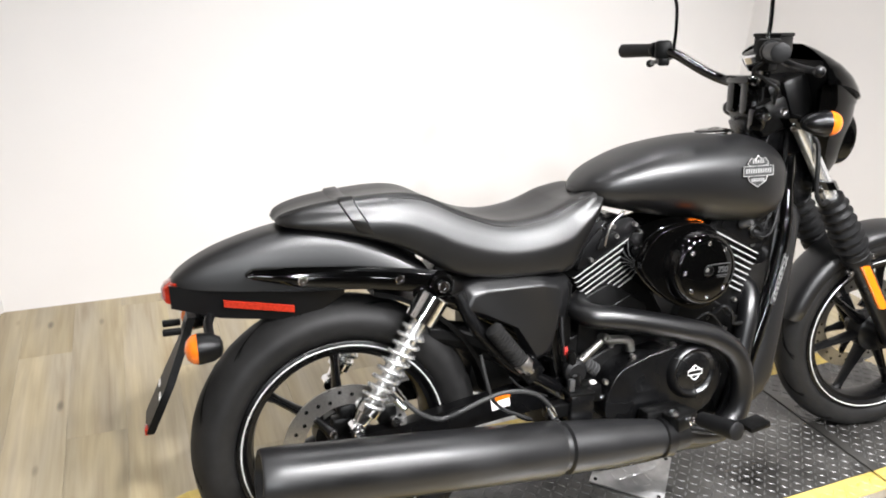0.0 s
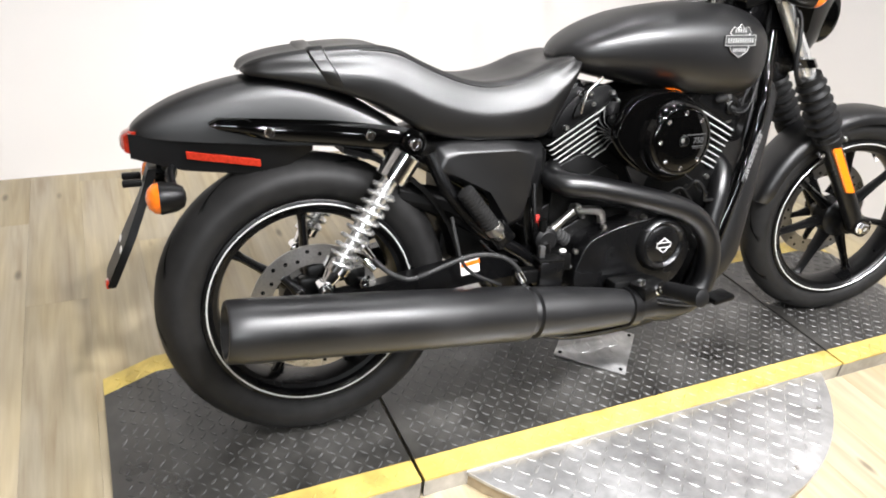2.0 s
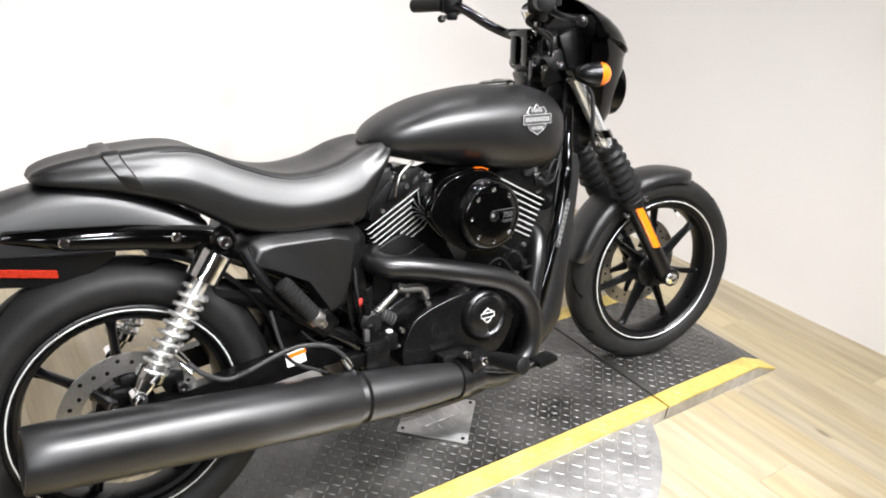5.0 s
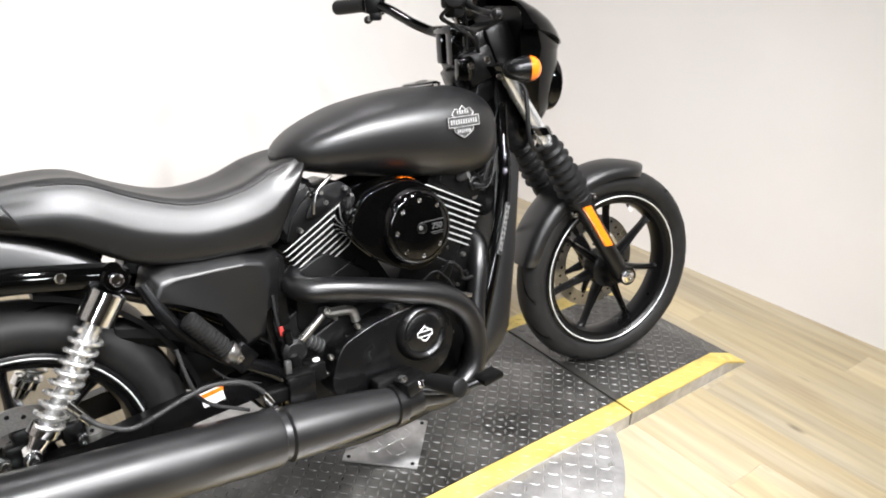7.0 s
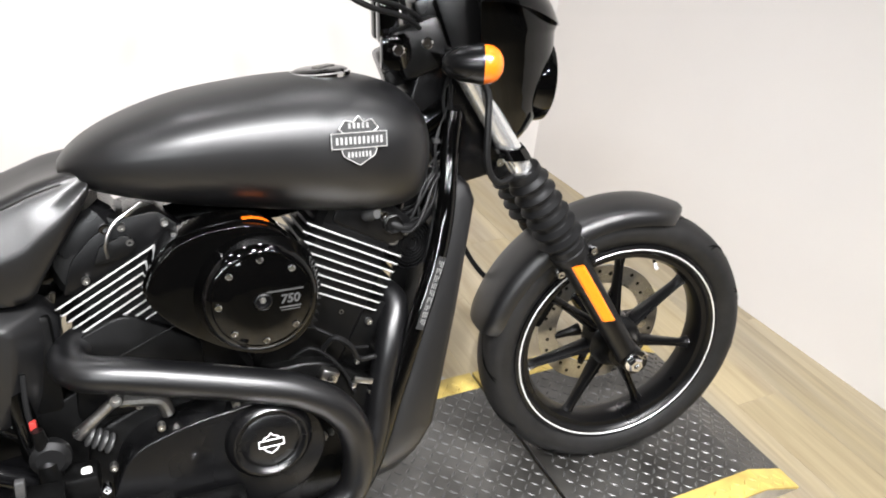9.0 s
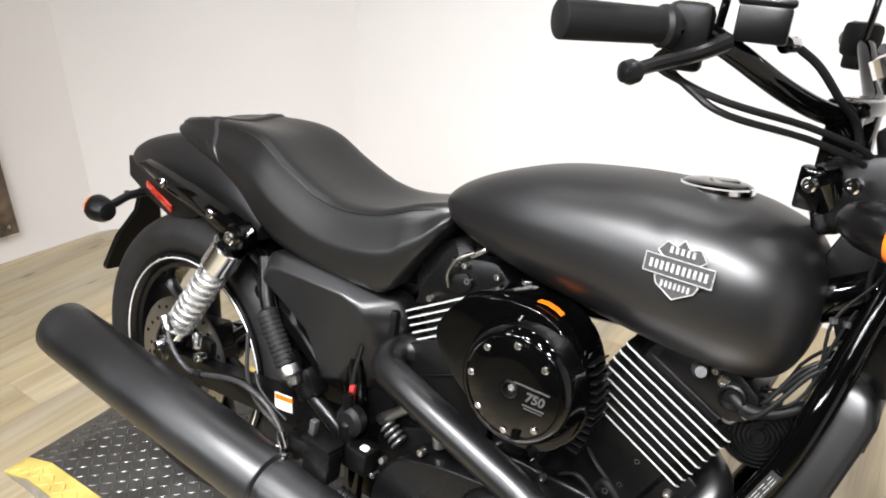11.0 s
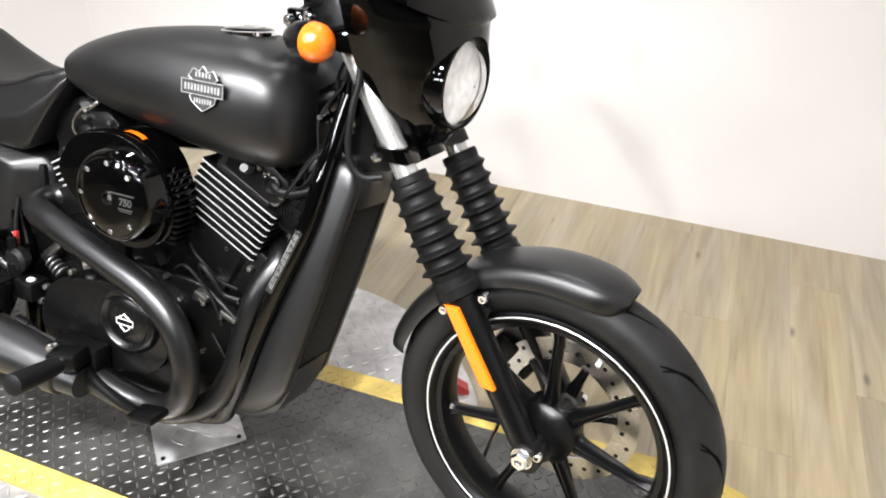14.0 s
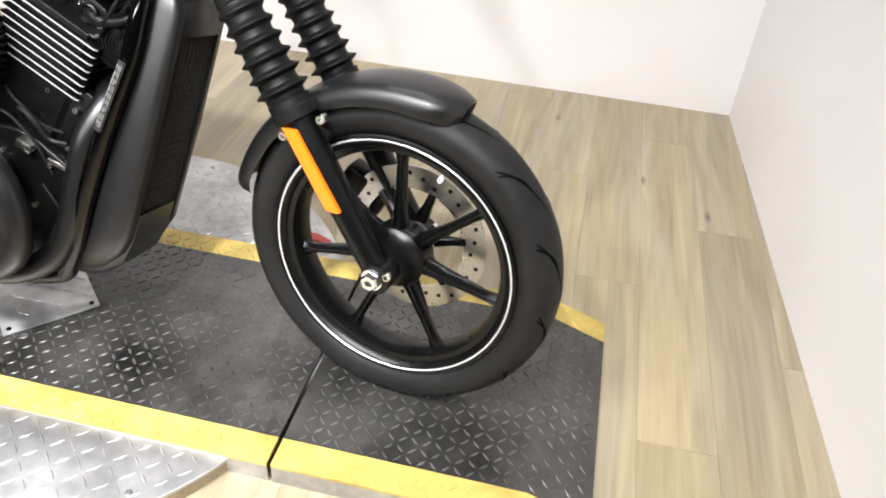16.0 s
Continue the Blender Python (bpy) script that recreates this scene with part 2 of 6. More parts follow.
M_RUST = mat("weathered_iron", (0.16, 0.12, 0.09), 0.55, 0.4, grain=0.35, grain_size=30, stain=0.4, stain_size=7, bump=0.2)
M_GLASS = glass_mat("headlight_glass", (1, 1, 1))
M_GLASS.node_tree.nodes["Principled BSDF"].inputs["Alpha"].default_value = 1.0
M_LAMP = mat("lamp_reflector", (0.88, 0.88, 0.86), 0.25, 0.25, grain=0.2, grain_size=60, bump=0.8, bump_size=60)
M_CORE = mat("radiator_core", (0.035, 0.034, 0.033), 0.4, 0.4, grain=0.3, grain_size=400)
M_EMIT = bpy.data.materials.new("lamp_glow")
M_EMIT.use_nodes = True
M_EMIT.node_tree.nodes["Principled BSDF"].inputs["Emission Color"].default_value = (1, 0.95, 0.88, 1)
M_EMIT.node_tree.nodes["Principled BSDF"].inputs["Emission Strength"].default_value = 6.0

# ---- mesh helpers ----


def V(*a):
    return Vector(a)


def part(name, bm, material, parent=None, label="", sharp=35, m=None):
    if m is not None:
        bmesh.ops.transform(bm, matrix=m, verts=bm.verts)
    bmesh.ops.recalc_face_normals(bm, faces=bm.faces)
    me = bpy.data.meshes.new(name)
    for f in bm.faces:
        f.smooth = True
    bm.to_mesh(me)
    bm.free()
    me.set_sharp_from_angle(angle=radians(sharp))
    me.materials.append(material)
    ob = new(name, me)
    ob.parent = parent
    if label:
        ob["label"] = label
    return ob


def join(*bms):
    out = bms[0]
    for b in bms[1:]:
        me = bpy.data.meshes.new("tmp")
        b.to_mesh(me)
        out.from_mesh(me)
        b.free()
        bpy.data.meshes.remove(me)
    return out


def curve(pts, n=8):
    """Catmull-Rom through the points."""
    P = [Vector(p) for p in pts]
    P = [P[0] * 2 - P[1]] + P + [P[-1] * 2 - P[-2]]
    out = []
    for i in range(1, len(P) - 2):
        a, b, c, d = P[i - 1:i + 3]
        for k in range(n):
            t = k / n
            out.append(0.5 * ((2 * b) + (c - a) * t + (2 * a - 5 * b + 4 * c - d) * t * t + (3 * b - a - 3 * c + d) * t ** 3))
    out.append(P[-2])
    return out


def loft(rings, caps=True, closed=True, loop=False):
    bm = bmesh.new()
    rows = [[bm.verts.new(p) for p in r] for r in rings]
    n = len(rows[0])
    pairs = list(zip(rows, rows[1:]))
    if loop:
        pairs.append((rows[-1], rows[0]))
    for a, b in pairs:
        for i in range(n if closed else n - 1):
            j = (i + 1) % n
            bm.faces.new((a[i], a[j], b[j], b[i]))
    if caps and closed and not loop:
        bm.faces.new(rows[0])
        bm.faces.new(rows[-1])
    return bm


def tube(pts, r, seg=12, n=8, raw=False, caps=True):
    P = [Vector(p) for p in pts] if raw else curve(pts, n)
    rs = r if isinstance(r, (list, tuple)) else [r] * 2
    rings = []
    t0 = (P[1] - P[0]).normalized()
    nrm = t0.orthogonal().normalized()
    for i, p in enumerate(P):
        t = (P[min(i + 1, len(P) - 1)] - P[max(i - 1, 0)]).normalized()
        nrm = (nrm - t * nrm.dot(t)).normalized()
        bi = t.cross(nrm)
        u = i / (len(P) - 1) * (len(rs) - 1)
        k = min(int(u), len(rs) - 2)
        rad = rs[k] + (rs[k + 1] - rs[k]) * (u - k)
        rings.append([p + (nrm * math.cos(2 * math.pi * j / seg) + bi * math.sin(2 * math.pi * j / seg)) * rad for j in range(seg)])
    return loft(rings, caps)


def lathe(profile, origin, axis, seg=32, close=False):
    """profile: (along, radius) pairs turned round the axis. close: joins the last ring to the first."""
    o, a = Vector(origin), Vector(axis).normalized()
    u = a.orthogonal().normalized()
    w = a.cross(u)
    rings = [[o + a * h + (u * math.cos(2 * math.pi * j / seg) + w * math.sin(2 * math.pi * j / seg)) * max(r, 1e-4) for j in range(seg)] for h, r in profile]
    return loft(rings, caps=not close, loop=close)


def slab(poly, y0, y1, bevel=0.006, seg=3):
    """A plate with the outline poly in (x, z), from y0 to y1, its edges rounded."""
    bm = bmesh.new()
    f = bm.faces.new([bm.verts.new((x, y0, z)) for x, z in poly])
    ex = bmesh.ops.extrude_face_region(bm, geom=[f])
    bmesh.ops.translate(bm, vec=(0, y1 - y0, 0), verts=[g for g in ex["geom"] if isinstance(g, bmesh.types.BMVert)])
    if bevel:
        bmesh.ops.bevel(bm, geom=list(bm.edges), offset=bevel, segments=seg, affect="EDGES", profile=0.5, clamp_overlap=True)
    return bm


def rounded(poly, r=0.02, n=4):
    """The outline with its corners rounded."""
    out = []
    P = [Vector(p) for p in poly]
    for i, p in enumerate(P):
        a, c = P[i - 1], P[(i + 1) % len(P)]
        d1, d2 = min(r, (a - p).length * 0.45), min(r, (c - p).length * 0.45)
        s, e = p + (a - p).normalized() * d1, p + (c - p).normalized() * d2
        for k in range(n + 1):
            t = k / n
            out.append(tuple(s * (1 - t) ** 2 + p * 2 * t * (1 - t) + e * t * t))
    return out


def block(c, size, bevel=0.003, rot=(0, 0, 0)):
    bm = bmesh.new()
    bmesh.ops.create_cube(bm, size=1)
    bmesh.ops.scale(bm, vec=size, verts=bm.verts)
    if bevel:
        bmesh.ops.bevel(bm, geom=list(bm.edges), offset=bevel, segments=2, affect="EDGES", profile=0.5)
    bmesh.ops.transform(bm, matrix=pose(*c, *rot), verts=bm.verts)
    return bm


def bolt(at, axis, r=0.008, h=0.006, seg=12):
    return lathe([(-h, r * 0.9), (0, r), (h * 0.7, r), (h, r * 0.8), (h, r * 0.45), (h * 0.5, r * 0.4), (h * 0.5, 0)], at, axis, seg)


def lerp_table(x, table):
    for (x0, v0), (x1, v1) in zip(table, table[1:]):
        if x <= x1:
            t = min(max((x - x0) / (x1 - x0), 0), 1)
            t = t if len(table) < 3 else t
            return v0 + (v1 - v0) * t
    return table[-1][1]


def thing(name, m, label, category, group="", kind=""):
    ob = new(name)
    ob.empty_display_size = 0.05
    ob.matrix_world = m
    return tagged(ob, label, category, group, kind)

# ---- the booth: floor, walls, ceiling ----
FZ = -0.05
FLOOR_L, FLOOR_R, FLOOR_N, FLOOR_F = -3.3, 4.5, -4.3, 1.8


def wall(name, a, b, h0, h1, thick, label):
    """A wall whose inner face runs from a to b in plan; its thickness lies to the left of a to b."""
    a, b = Vector((*a, 0)), Vector((*b, 0))
    n = Vector((-(b - a).y, (b - a).x, 0)).normalized() * thick
    bm = bmesh.new()
    lo = [bm.verts.new(p + V(0, 0, h0)) for p in (a, b, b + n, a + n)]
    hi = [bm.verts.new(p + V(0, 0, h1)) for p in (a, b, b + n, a + n)]
    bm.faces.new(lo), bm.faces.new(hi)
    for i in range(4):
        bm.faces.new((lo[i], lo[(i + 1) % 4], hi[(i + 1) % 4], hi[i]))
    return tagged(part(name, bm, M_WALL), label, "wall", kind="structure")


C_BL, C_BR, C_ML = (-0.79, 1.475), (2.31, 1.475), (-1.345, 0.60)
wall("wall_back", C_BR, C_BL, FZ, CEIL, -0.08, "bright white painted booth wall behind the motorcycle")
wall("wall_right", (2.44, -1.15), C_BR, FZ, CEIL, -0.08, "bright white painted side wall of the booth")
wall("wall_left_far", C_BL, C_ML, FZ, CEIL, -0.08, "white painted angled wall panel of the booth")
wall("wall_left", C_ML, (-1.54, -0.85), FZ, CEIL, -0.08, "white painted side wall with an iron mesh panel")
# unseen outer walls, added to close the room and keep gloss reflections dark
for nm, a, b in (("wall_front", (-3.2, -4.2), (4.4, -4.2)), ("wall_east", (4.4, -4.2), (4.4, 1.7)), ("wall_west", (-3.2, 1.7), (-3.2, -4.2)), ("wall_north", (4.4, 1.7), (-3.2, 1.7))):
    w_ = wall(nm, a, b, FZ, CEIL, -0.08, "unseen dim brown wall added to close the room round the booth")
    w_.data.materials[0] = M_SHOW

for sx, sz, power in FAR_SPOTS:
    th = thing("far_spot_lamp", pose(sx, -4.03, sz, 72, 0, -14), "unseen spotlight head standing in for farther ceiling spots", "lamp", "track lamps")
    part("lamp_head", lathe([(0.12, 0.07), (0.02, 0.155), (-0.012, 0.168), (-0.012, 0.160), (0.012, 0.152)], (0, 0, 0.014), (0, 0, 1), 24), M_STEEL, th)
    part("lamp_arm", tube([(0, 0, 0.10), (0, 0.01, 0.15), (0, 0.03, 0.19)], 0.012, 8, 3), M_STEEL, th)

ceil = bmesh.new()
ceil.faces.new([ceil.verts.new(p) for p in ((-3.3, -4.3, CEIL), (4.5, -4.3, CEIL), (4.5, 1.8, CEIL), (-3.3, 1.8, CEIL))])
bmesh.ops.solidify(ceil, geom=ceil.faces[:], thickness=-0.08)
tagged(part("ceiling", ceil, M_CEIL), "plain dark painted ceiling", "ceiling", kind="structure")
for sx, sy, power in SPOTS:
    th = thing("downlight", pose(sx, sy, CEIL), "small round recessed ceiling spotlight, some added to wash the wall", "lamp", "ceiling spotlights")
    part("rim", lathe([(0, 0.05), (-0.012, 0.05), (-0.012, 0.038), (0, 0.036)], (0, 0, -0.001), (0, 0, 1), 24), M_STEEL, th)

sub = bmesh.new()
sub.faces.new([sub.verts.new(p) for p in ((FLOOR_L, FLOOR_N, FZ - 0.004), (FLOOR_R, FLOOR_N, FZ - 0.004), (FLOOR_R, FLOOR_F, FZ - 0.004), (FLOOR_L, FLOOR_F, FZ - 0.004))])
bmesh.ops.solidify(sub, geom=sub.faces[:], thickness=0.05)
floor = tagged(part("floor", sub, M_GROUT), "pale oak vinyl plank floor with grey grain", "floor", kind="structure")

# ---- the tread plate platform ----
X0, XA, XB, X1 = -0.395, 0.178, 1.392, 1.945
YN, YF, YS = -0.274, 0.290, 0.058
BEND = 0.115


def top_z(x):
    if x < X0 + BEND:
        return -0.042 * (X0 + BEND - x) / BEND
    if x > X1 - BEND:
        return -0.042 * (x - X1 + BEND) / BEND
    return 0.0


def strip(xs, y0, y1, depth):
    """A plate along xs between y0 and y1, following the bends, open to no side."""
    return loft([[(x, y0, top_z(x)), (x, y1, top_z(x)), (x, y1, top_z(x) - depth), (x, y0, top_z(x) - depth)] for x in xs])


def lugs(cells, pitch, length, width, height, zf, keep):
    """Raised bars of a tread plate, alternating in direction: x0, x1, y0, y1 and the height of the plate."""
    x0, x1, y0, y1 = cells
    vs, fs = [], []
    nx, ny = int((x1 - x0) / pitch), int((y1 - y0) / pitch)
    for i in range(nx + 1):
        for j in range(ny + 1):
            x, y = x0 + (i + 0.5) * pitch, y0 + (j + 0.5) * pitch
            if not keep(x, y):
                continue
            a = radians(45 if (i + j) % 2 else -45)
            c, s = math.cos(a), math.sin(a)
            z = zf(x)
            k = len(vs)
            for u, w, h in ((-length, 0, 0), (0, -width, 0), (length, 0, 0), (0, width, 0), (-length * 0.55, 0, height), (length * 0.55, 0, height)):
                px, py = x + u * c - w * s, y + u * s + w * c
                vs.append((px, py, zf(px) + h - (0.0003 if h == 0 else 0)))
            fs += [(k, k + 1, k + 4), (k + 1, k + 5, k + 4), (k + 1, k + 2, k + 5), (k + 2, k + 3, k + 5), (k + 3, k + 4, k + 5), (k + 3, k, k + 4)]
    me = bpy.data.meshes.new("tread")
    me.from_pydata(vs, [], fs)
    return me


def tread(name, me, material, parent):
    me.materials.append(material)
    ob = new(name, me)
    ob.parent = parent
    return tagged(ob, kind="stuff")


def plate_section(xa, xb, label):
    th = thing("ramp_section", pose(0, 0, 0), label, "platform", "tread plate platform")
    xs = sorted({xa, xb, *[v for v in (X0 + BEND, X1 - BEND) if xa < v < xb]})
    mid = part("deck", strip(xs, YN + YS, YF - YS, 0.006), M_PLATE, th, "black painted diamond tread plate, scuffed", sharp=10)
    near = part("edge_stripe", strip(xs, YN, YN + YS, 0.0065), M_YELLOW, th, "yellow painted safety stripe", sharp=10)
    far = part("edge_stripe", strip(xs, YF - YS, YF, 0.0065), M_YELLOW, th, "yellow painted safety stripe", sharp=10)
    for y in (YN + 0.001, YF - 0.005):
        part("side_skirt", loft([[(x, y, top_z(x) - 0.007), (x, y + 0.004, top_z(x) - 0.007), (x, y + 0.004, FZ), (x, y, FZ)] for x in xs]), M_ALU, th, "bare metal side plate")
    inset = 0.012
    tread("tread", lugs((xa, xb, YN + YS, YF - YS), 0.0215, 0.0110, 0.0033, 0.0020, top_z, lambda x, y: xa + inset < x < xb - inset), M_LUG, mid)
    for p, y0, y1 in ((near, YN, YN + YS), (far, YF - YS, YF)):
        tread("tread", lugs((xa, xb, y0, y1), 0.0215, 0.0110, 0.0033, 0.0018, top_z, lambda x, y: xa + inset < x < xb - inset and y0 + 0.01 < y < y1 - 0.008), M_YELLOW, p)
    return th


plate_section(X0, XA - 0.004, "sloped end section of black tread plate with yellow edge stripes")
plate_section(XA + 0.004, XB - 0.004, "long middle section of black tread plate with yellow edge stripes")
plate_section(XB + 0.004, X1, "front end section of black tread plate with yellow edge stripes")

DC, DR = (0.797, 0.028), 0.600
disc = thing("turntable", pose(DC[0], DC[1], 0), "round bare metal tread plate turntable under the platform", "turntable")
d_top = part("disc_plate", lathe([(-0.020, DR), (-0.0125, DR), (-0.012, DR - 0.001), (-0.012, 0)], (0, 0, 0), (0, 0, 1), 128), M_ALU, disc, sharp=20)
part("disc_rim", lathe([(FZ, DR - 0.004), (-0.021, DR - 0.004), (-0.021, 0.1), (FZ, 0.1)], (0, 0, 0), (0, 0, 1), 96), M_EDGE, disc, "plywood edge under the plate")
tread("tread", lugs((-DR, DR, -DR, DR), 0.030, 0.0150, 0.0038, 0.0014, lambda x: -0.012, lambda x, y: x * x + y * y < (DR - 0.02) ** 2 and not (YN - DC[1] + 0.02 < y < YF - DC[1] - 0.02)), M_ALU, d_top)

for k in range(14):
    a = 2 * math.pi * k / 14 + 0.1
    part("disc_screw", bolt(((DR - 0.035) * math.cos(a), (DR - 0.035) * math.sin(a), -0.012), (0, 0, 1), 0.006, 0.002), M_STEEL, disc)
pad = thing("jack_pad", pose(0.779, -0.003, 0.002, 0, 0, 46), "square bare tread plate pad lying on the platform", "plate")
pad_top = part("pad_plate", block((0, 0, 0.003), (0.182, 0.182, 0.005), 0.001), M_ALU, pad)
tread("tread", lugs((-0.09, 0.09, -0.09, 0.09), 0.030, 0.0150, 0.0038, 0.0014, lambda x: 0.0055, lambda x, y: abs(x) < 0.075 and abs(y) < 0.075), M_ALU, pad_top)
for sx in (-1, 1):
    for sy in (-1, 1):
        part("screw", bolt((sx * 0.078, sy * 0.078, 0.006), (0, 0, 1), 0.005, 0.002), M_DARK, pad)

# ---- iron mesh panel on the left wall ----
pd = (Vector((-1.54, -0.85, 0)) - Vector((*C_ML, 0))).normalized()
pn = Vector((-pd.y, pd.x, 0))
if pn.x < 0:
    pn = -pn
pm = Matrix((pd, pn, V(0, 0, 1))).transposed().to_4x4()
pm.translation = Vector((*C_ML, 0)) + pd * 0.275 + pn * 0.006 + V(0, 0, 0.055)
mesh_panel = thing("mesh_panel", pm, "weathered iron framed panel with expanded metal mesh on the wall", "panel")
PW, PH = 1.0, 1.9
for nm, c, s in (("frame_post", (0.03, 0.012, PH / 2), (0.06, 0.024, PH)), ("frame_post", (PW - 0.03, 0.012, PH / 2), (0.06, 0.024, PH)),
                 ("frame_rail", (PW / 2, 0.012, 0.03), (PW - 0.12, 0.022, 0.06)), ("frame_rail", (PW / 2, 0.012, PH - 0.03), (PW - 0.12, 0.022, 0.06))):
    part(nm, block(c, s, 0.002), M_RUST, mesh_panel)
wires = bmesh.new()
step = 0.034
for k in range(int((PW + PH * 0.5) / step) + 1):
    for sgn in (1, -1):
        o = k * step - (PH * 0.5 if sgn > 0 else 0)
        z0, z1 = 0.05, PH - 0.05
        xa_, xb_ = (o + z0 * 0.5, o + z1 * 0.5) if sgn > 0 else (o - z0 * 0.5 + 0.0, o - z1 * 0.5)
        x_lo, x_hi = 0.05, PW - 0.05
        sl = (xb_ - xa_) / (z1 - z0)
        za, zb = z0, z1
        for lim in (x_lo, x_hi):
            zc = z0 + (lim - xa_) / sl
            if (lim == x_lo) == (sl > 0):
                za = max(za, zc)
            else:
                zb = min(zb, zc)
        if zb - za < 0.03:
            continue
        pa, pb = V(xa_ + sl * (za - z0), 0.008 + 0.001 * sgn, za), V(xa_ + sl * (zb - z0), 0.008 + 0.001 * sgn, zb)
        side = V(0.0016, 0, 0)
        dep = V(0, 0.0016, 0)
        q = [wires.verts.new(p) for p in (pa - side, pa + dep, pa + side, pb - side, pb + dep, pb + side)]
        wires.faces.new((q[0], q[1], q[4], q[3]))
        wires.faces.new((q[1], q[2], q[5], q[4]))
part("wire_mesh", wires, M_RUST, mesh_panel)
for z in (0.03, 0.45, 0.87, 1.3):
    part("rivet", bolt((0.03, 0.024, z), (0, 1, 0), 0.007, 0.004), M_STEEL, mesh_panel)

# ---- the motorcycle: leaning on its stand, bars turned to its right ----
bike = thing("motorcycle", pose(0, -0.020, 0, -11.5, 0, -2), "matte black cruiser motorcycle leaning on its side stand on the platform", "motorcycle")
ZA = 0.296
STEER = -10.5
FR = Matrix.Translation((1.539, 0.0205, ZA - 0.002)) @ Matrix.Rotation(radians(-1.2), 4, "X") @ Matrix.Rotation(radians(STEER), 4, Vector((-0.536, 0, 0.844)))
RS = Matrix.Translation((0, 0.035, 0.007))


def bp(name, bm, material, label="", parent=None, sharp=35, m=None):
    return part(name, bm, material, parent or bike, label, sharp, m)


def wheel(name, o, R, tw, rim_r, spokes, stripe, phase, disc_side, disc_r, m=None, label=""):
    """A cast wheel in the plane y = 0 about o, with its tyre, disc and hub."""
    ax = (0, 1, 0)
    hw = tw / 2
    rim = lathe([(-hw * 0.70, rim_r + 0.013), (-hw * 0.80, rim_r + 0.012), (-hw * 0.83, rim_r + 0.008), (-hw * 0.82, rim_r - 0.001), (-hw * 0.74, rim_r - 0.006), (-hw * 0.62, rim_r - 0.009), (-hw * 0.58, rim_r - 0.018), (-hw * 0.30, rim_r - 0.024), (hw * 0.30, rim_r - 0.024),
                 (hw * 0.58, rim_r - 0.018), (hw * 0.62, rim_r - 0.009), (hw * 0.74, rim_r - 0.006), (hw * 0.82, rim_r - 0.001), (hw * 0.83, rim_r + 0.008), (hw * 0.80, rim_r + 0.012), (hw * 0.70, rim_r + 0.013), (hw * 0.5, rim_r + 0.004), (-hw * 0.5, rim_r + 0.004)], o, ax, 72, close=True)
    w = bp(name, rim, M_SATIN, label or "satin black cast alloy wheel", m=m)
    r0 = rim_r + 0.0125
    prof = [(-hw * 0.72, r0)]
    for k in range(1, 16):
        a = math.pi * k / 16
        prof.append((-hw * math.cos(a) ** 1 if abs(math.cos(a)) < 0.9 else -hw * 0.93 * (1 if math.cos(a) > 0 else -1), r0 + (R - r0) * math.sin(a) ** 0.62))
    prof += [(hw * 0.72, r0), (hw * 0.5, r0 - 0.004), (-hw * 0.5, r0 - 0.004)]
    tyre = bp("tyre", lathe(prof, o, ax, 96, close=True), M_RUBBER, "worn black road tyre", w, m=m, sharp=60)
    # tread grooves as flat strips just proud of the crown, groove shade painted near-black
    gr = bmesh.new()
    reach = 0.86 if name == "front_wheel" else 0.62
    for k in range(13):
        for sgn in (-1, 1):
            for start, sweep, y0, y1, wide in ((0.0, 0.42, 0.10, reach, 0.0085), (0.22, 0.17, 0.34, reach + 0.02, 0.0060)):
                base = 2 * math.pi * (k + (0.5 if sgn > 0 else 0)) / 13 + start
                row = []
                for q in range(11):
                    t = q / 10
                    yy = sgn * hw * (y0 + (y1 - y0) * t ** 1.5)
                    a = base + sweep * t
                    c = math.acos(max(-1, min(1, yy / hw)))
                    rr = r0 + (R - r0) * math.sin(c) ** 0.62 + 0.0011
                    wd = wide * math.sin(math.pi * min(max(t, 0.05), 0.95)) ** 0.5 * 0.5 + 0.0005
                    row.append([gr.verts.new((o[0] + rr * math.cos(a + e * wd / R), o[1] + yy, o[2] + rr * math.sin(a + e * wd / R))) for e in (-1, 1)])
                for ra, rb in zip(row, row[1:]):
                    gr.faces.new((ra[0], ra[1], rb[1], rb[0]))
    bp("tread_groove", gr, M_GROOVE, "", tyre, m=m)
    for sgn in (-1, 1):
        bp("rim_stripe", lathe([(sgn * (hw * 0.82), stripe - 0.0020), (sgn * (hw * 0.83 + 0.0014), stripe), (sgn * (hw * 0.82), stripe + 0.0020), (sgn * (hw * 0.76), stripe)], o, ax, 72, close=True), M_STRIPE, "thin silver pinstripe", w, m=m)
    hub = lathe([(-0.062, 0.020), (-0.062, 0.034), (-0.050, 0.037), (-0.030, 0.045), (-0.022, 0.056), (0.022, 0.056), (0.030, 0.045), (0.056, 0.038), (0.058, 0.026)], o, ax, 32)
    bp("hub", hub, M_SATIN, "", w, m=m)
    for k in range(spokes):
        a = phase + 2 * math.pi * k / spokes
        d, t = V(math.cos(a), 0, math.sin(a)), V(-math.sin(a), 0, math.cos(a))
        rings = []
        for r, hwid, dep in ((0.040, 0.016, 0.022), (0.070, 0.0115, 0.018), (rim_r * 0.6, 0.0080, 0.014), (rim_r - 0.045, 0.0080, 0.012), (rim_r - 0.028, 0.011, 0.012), (rim_r - 0.016, 0.020, 0.014)):
            c = Vector(o) + d * r
            rings.append([c + t * (hwid * u) + V(0, dep * v, 0) for u, v in ((-1, -0.45), (-0.45, -1), (-0.2, -0.72), (0.2, -0.72), (0.45, -1), (1, -0.45), (1, 0.45), (0.45, 1), (-0.45, 1), (-1, 0.45))])
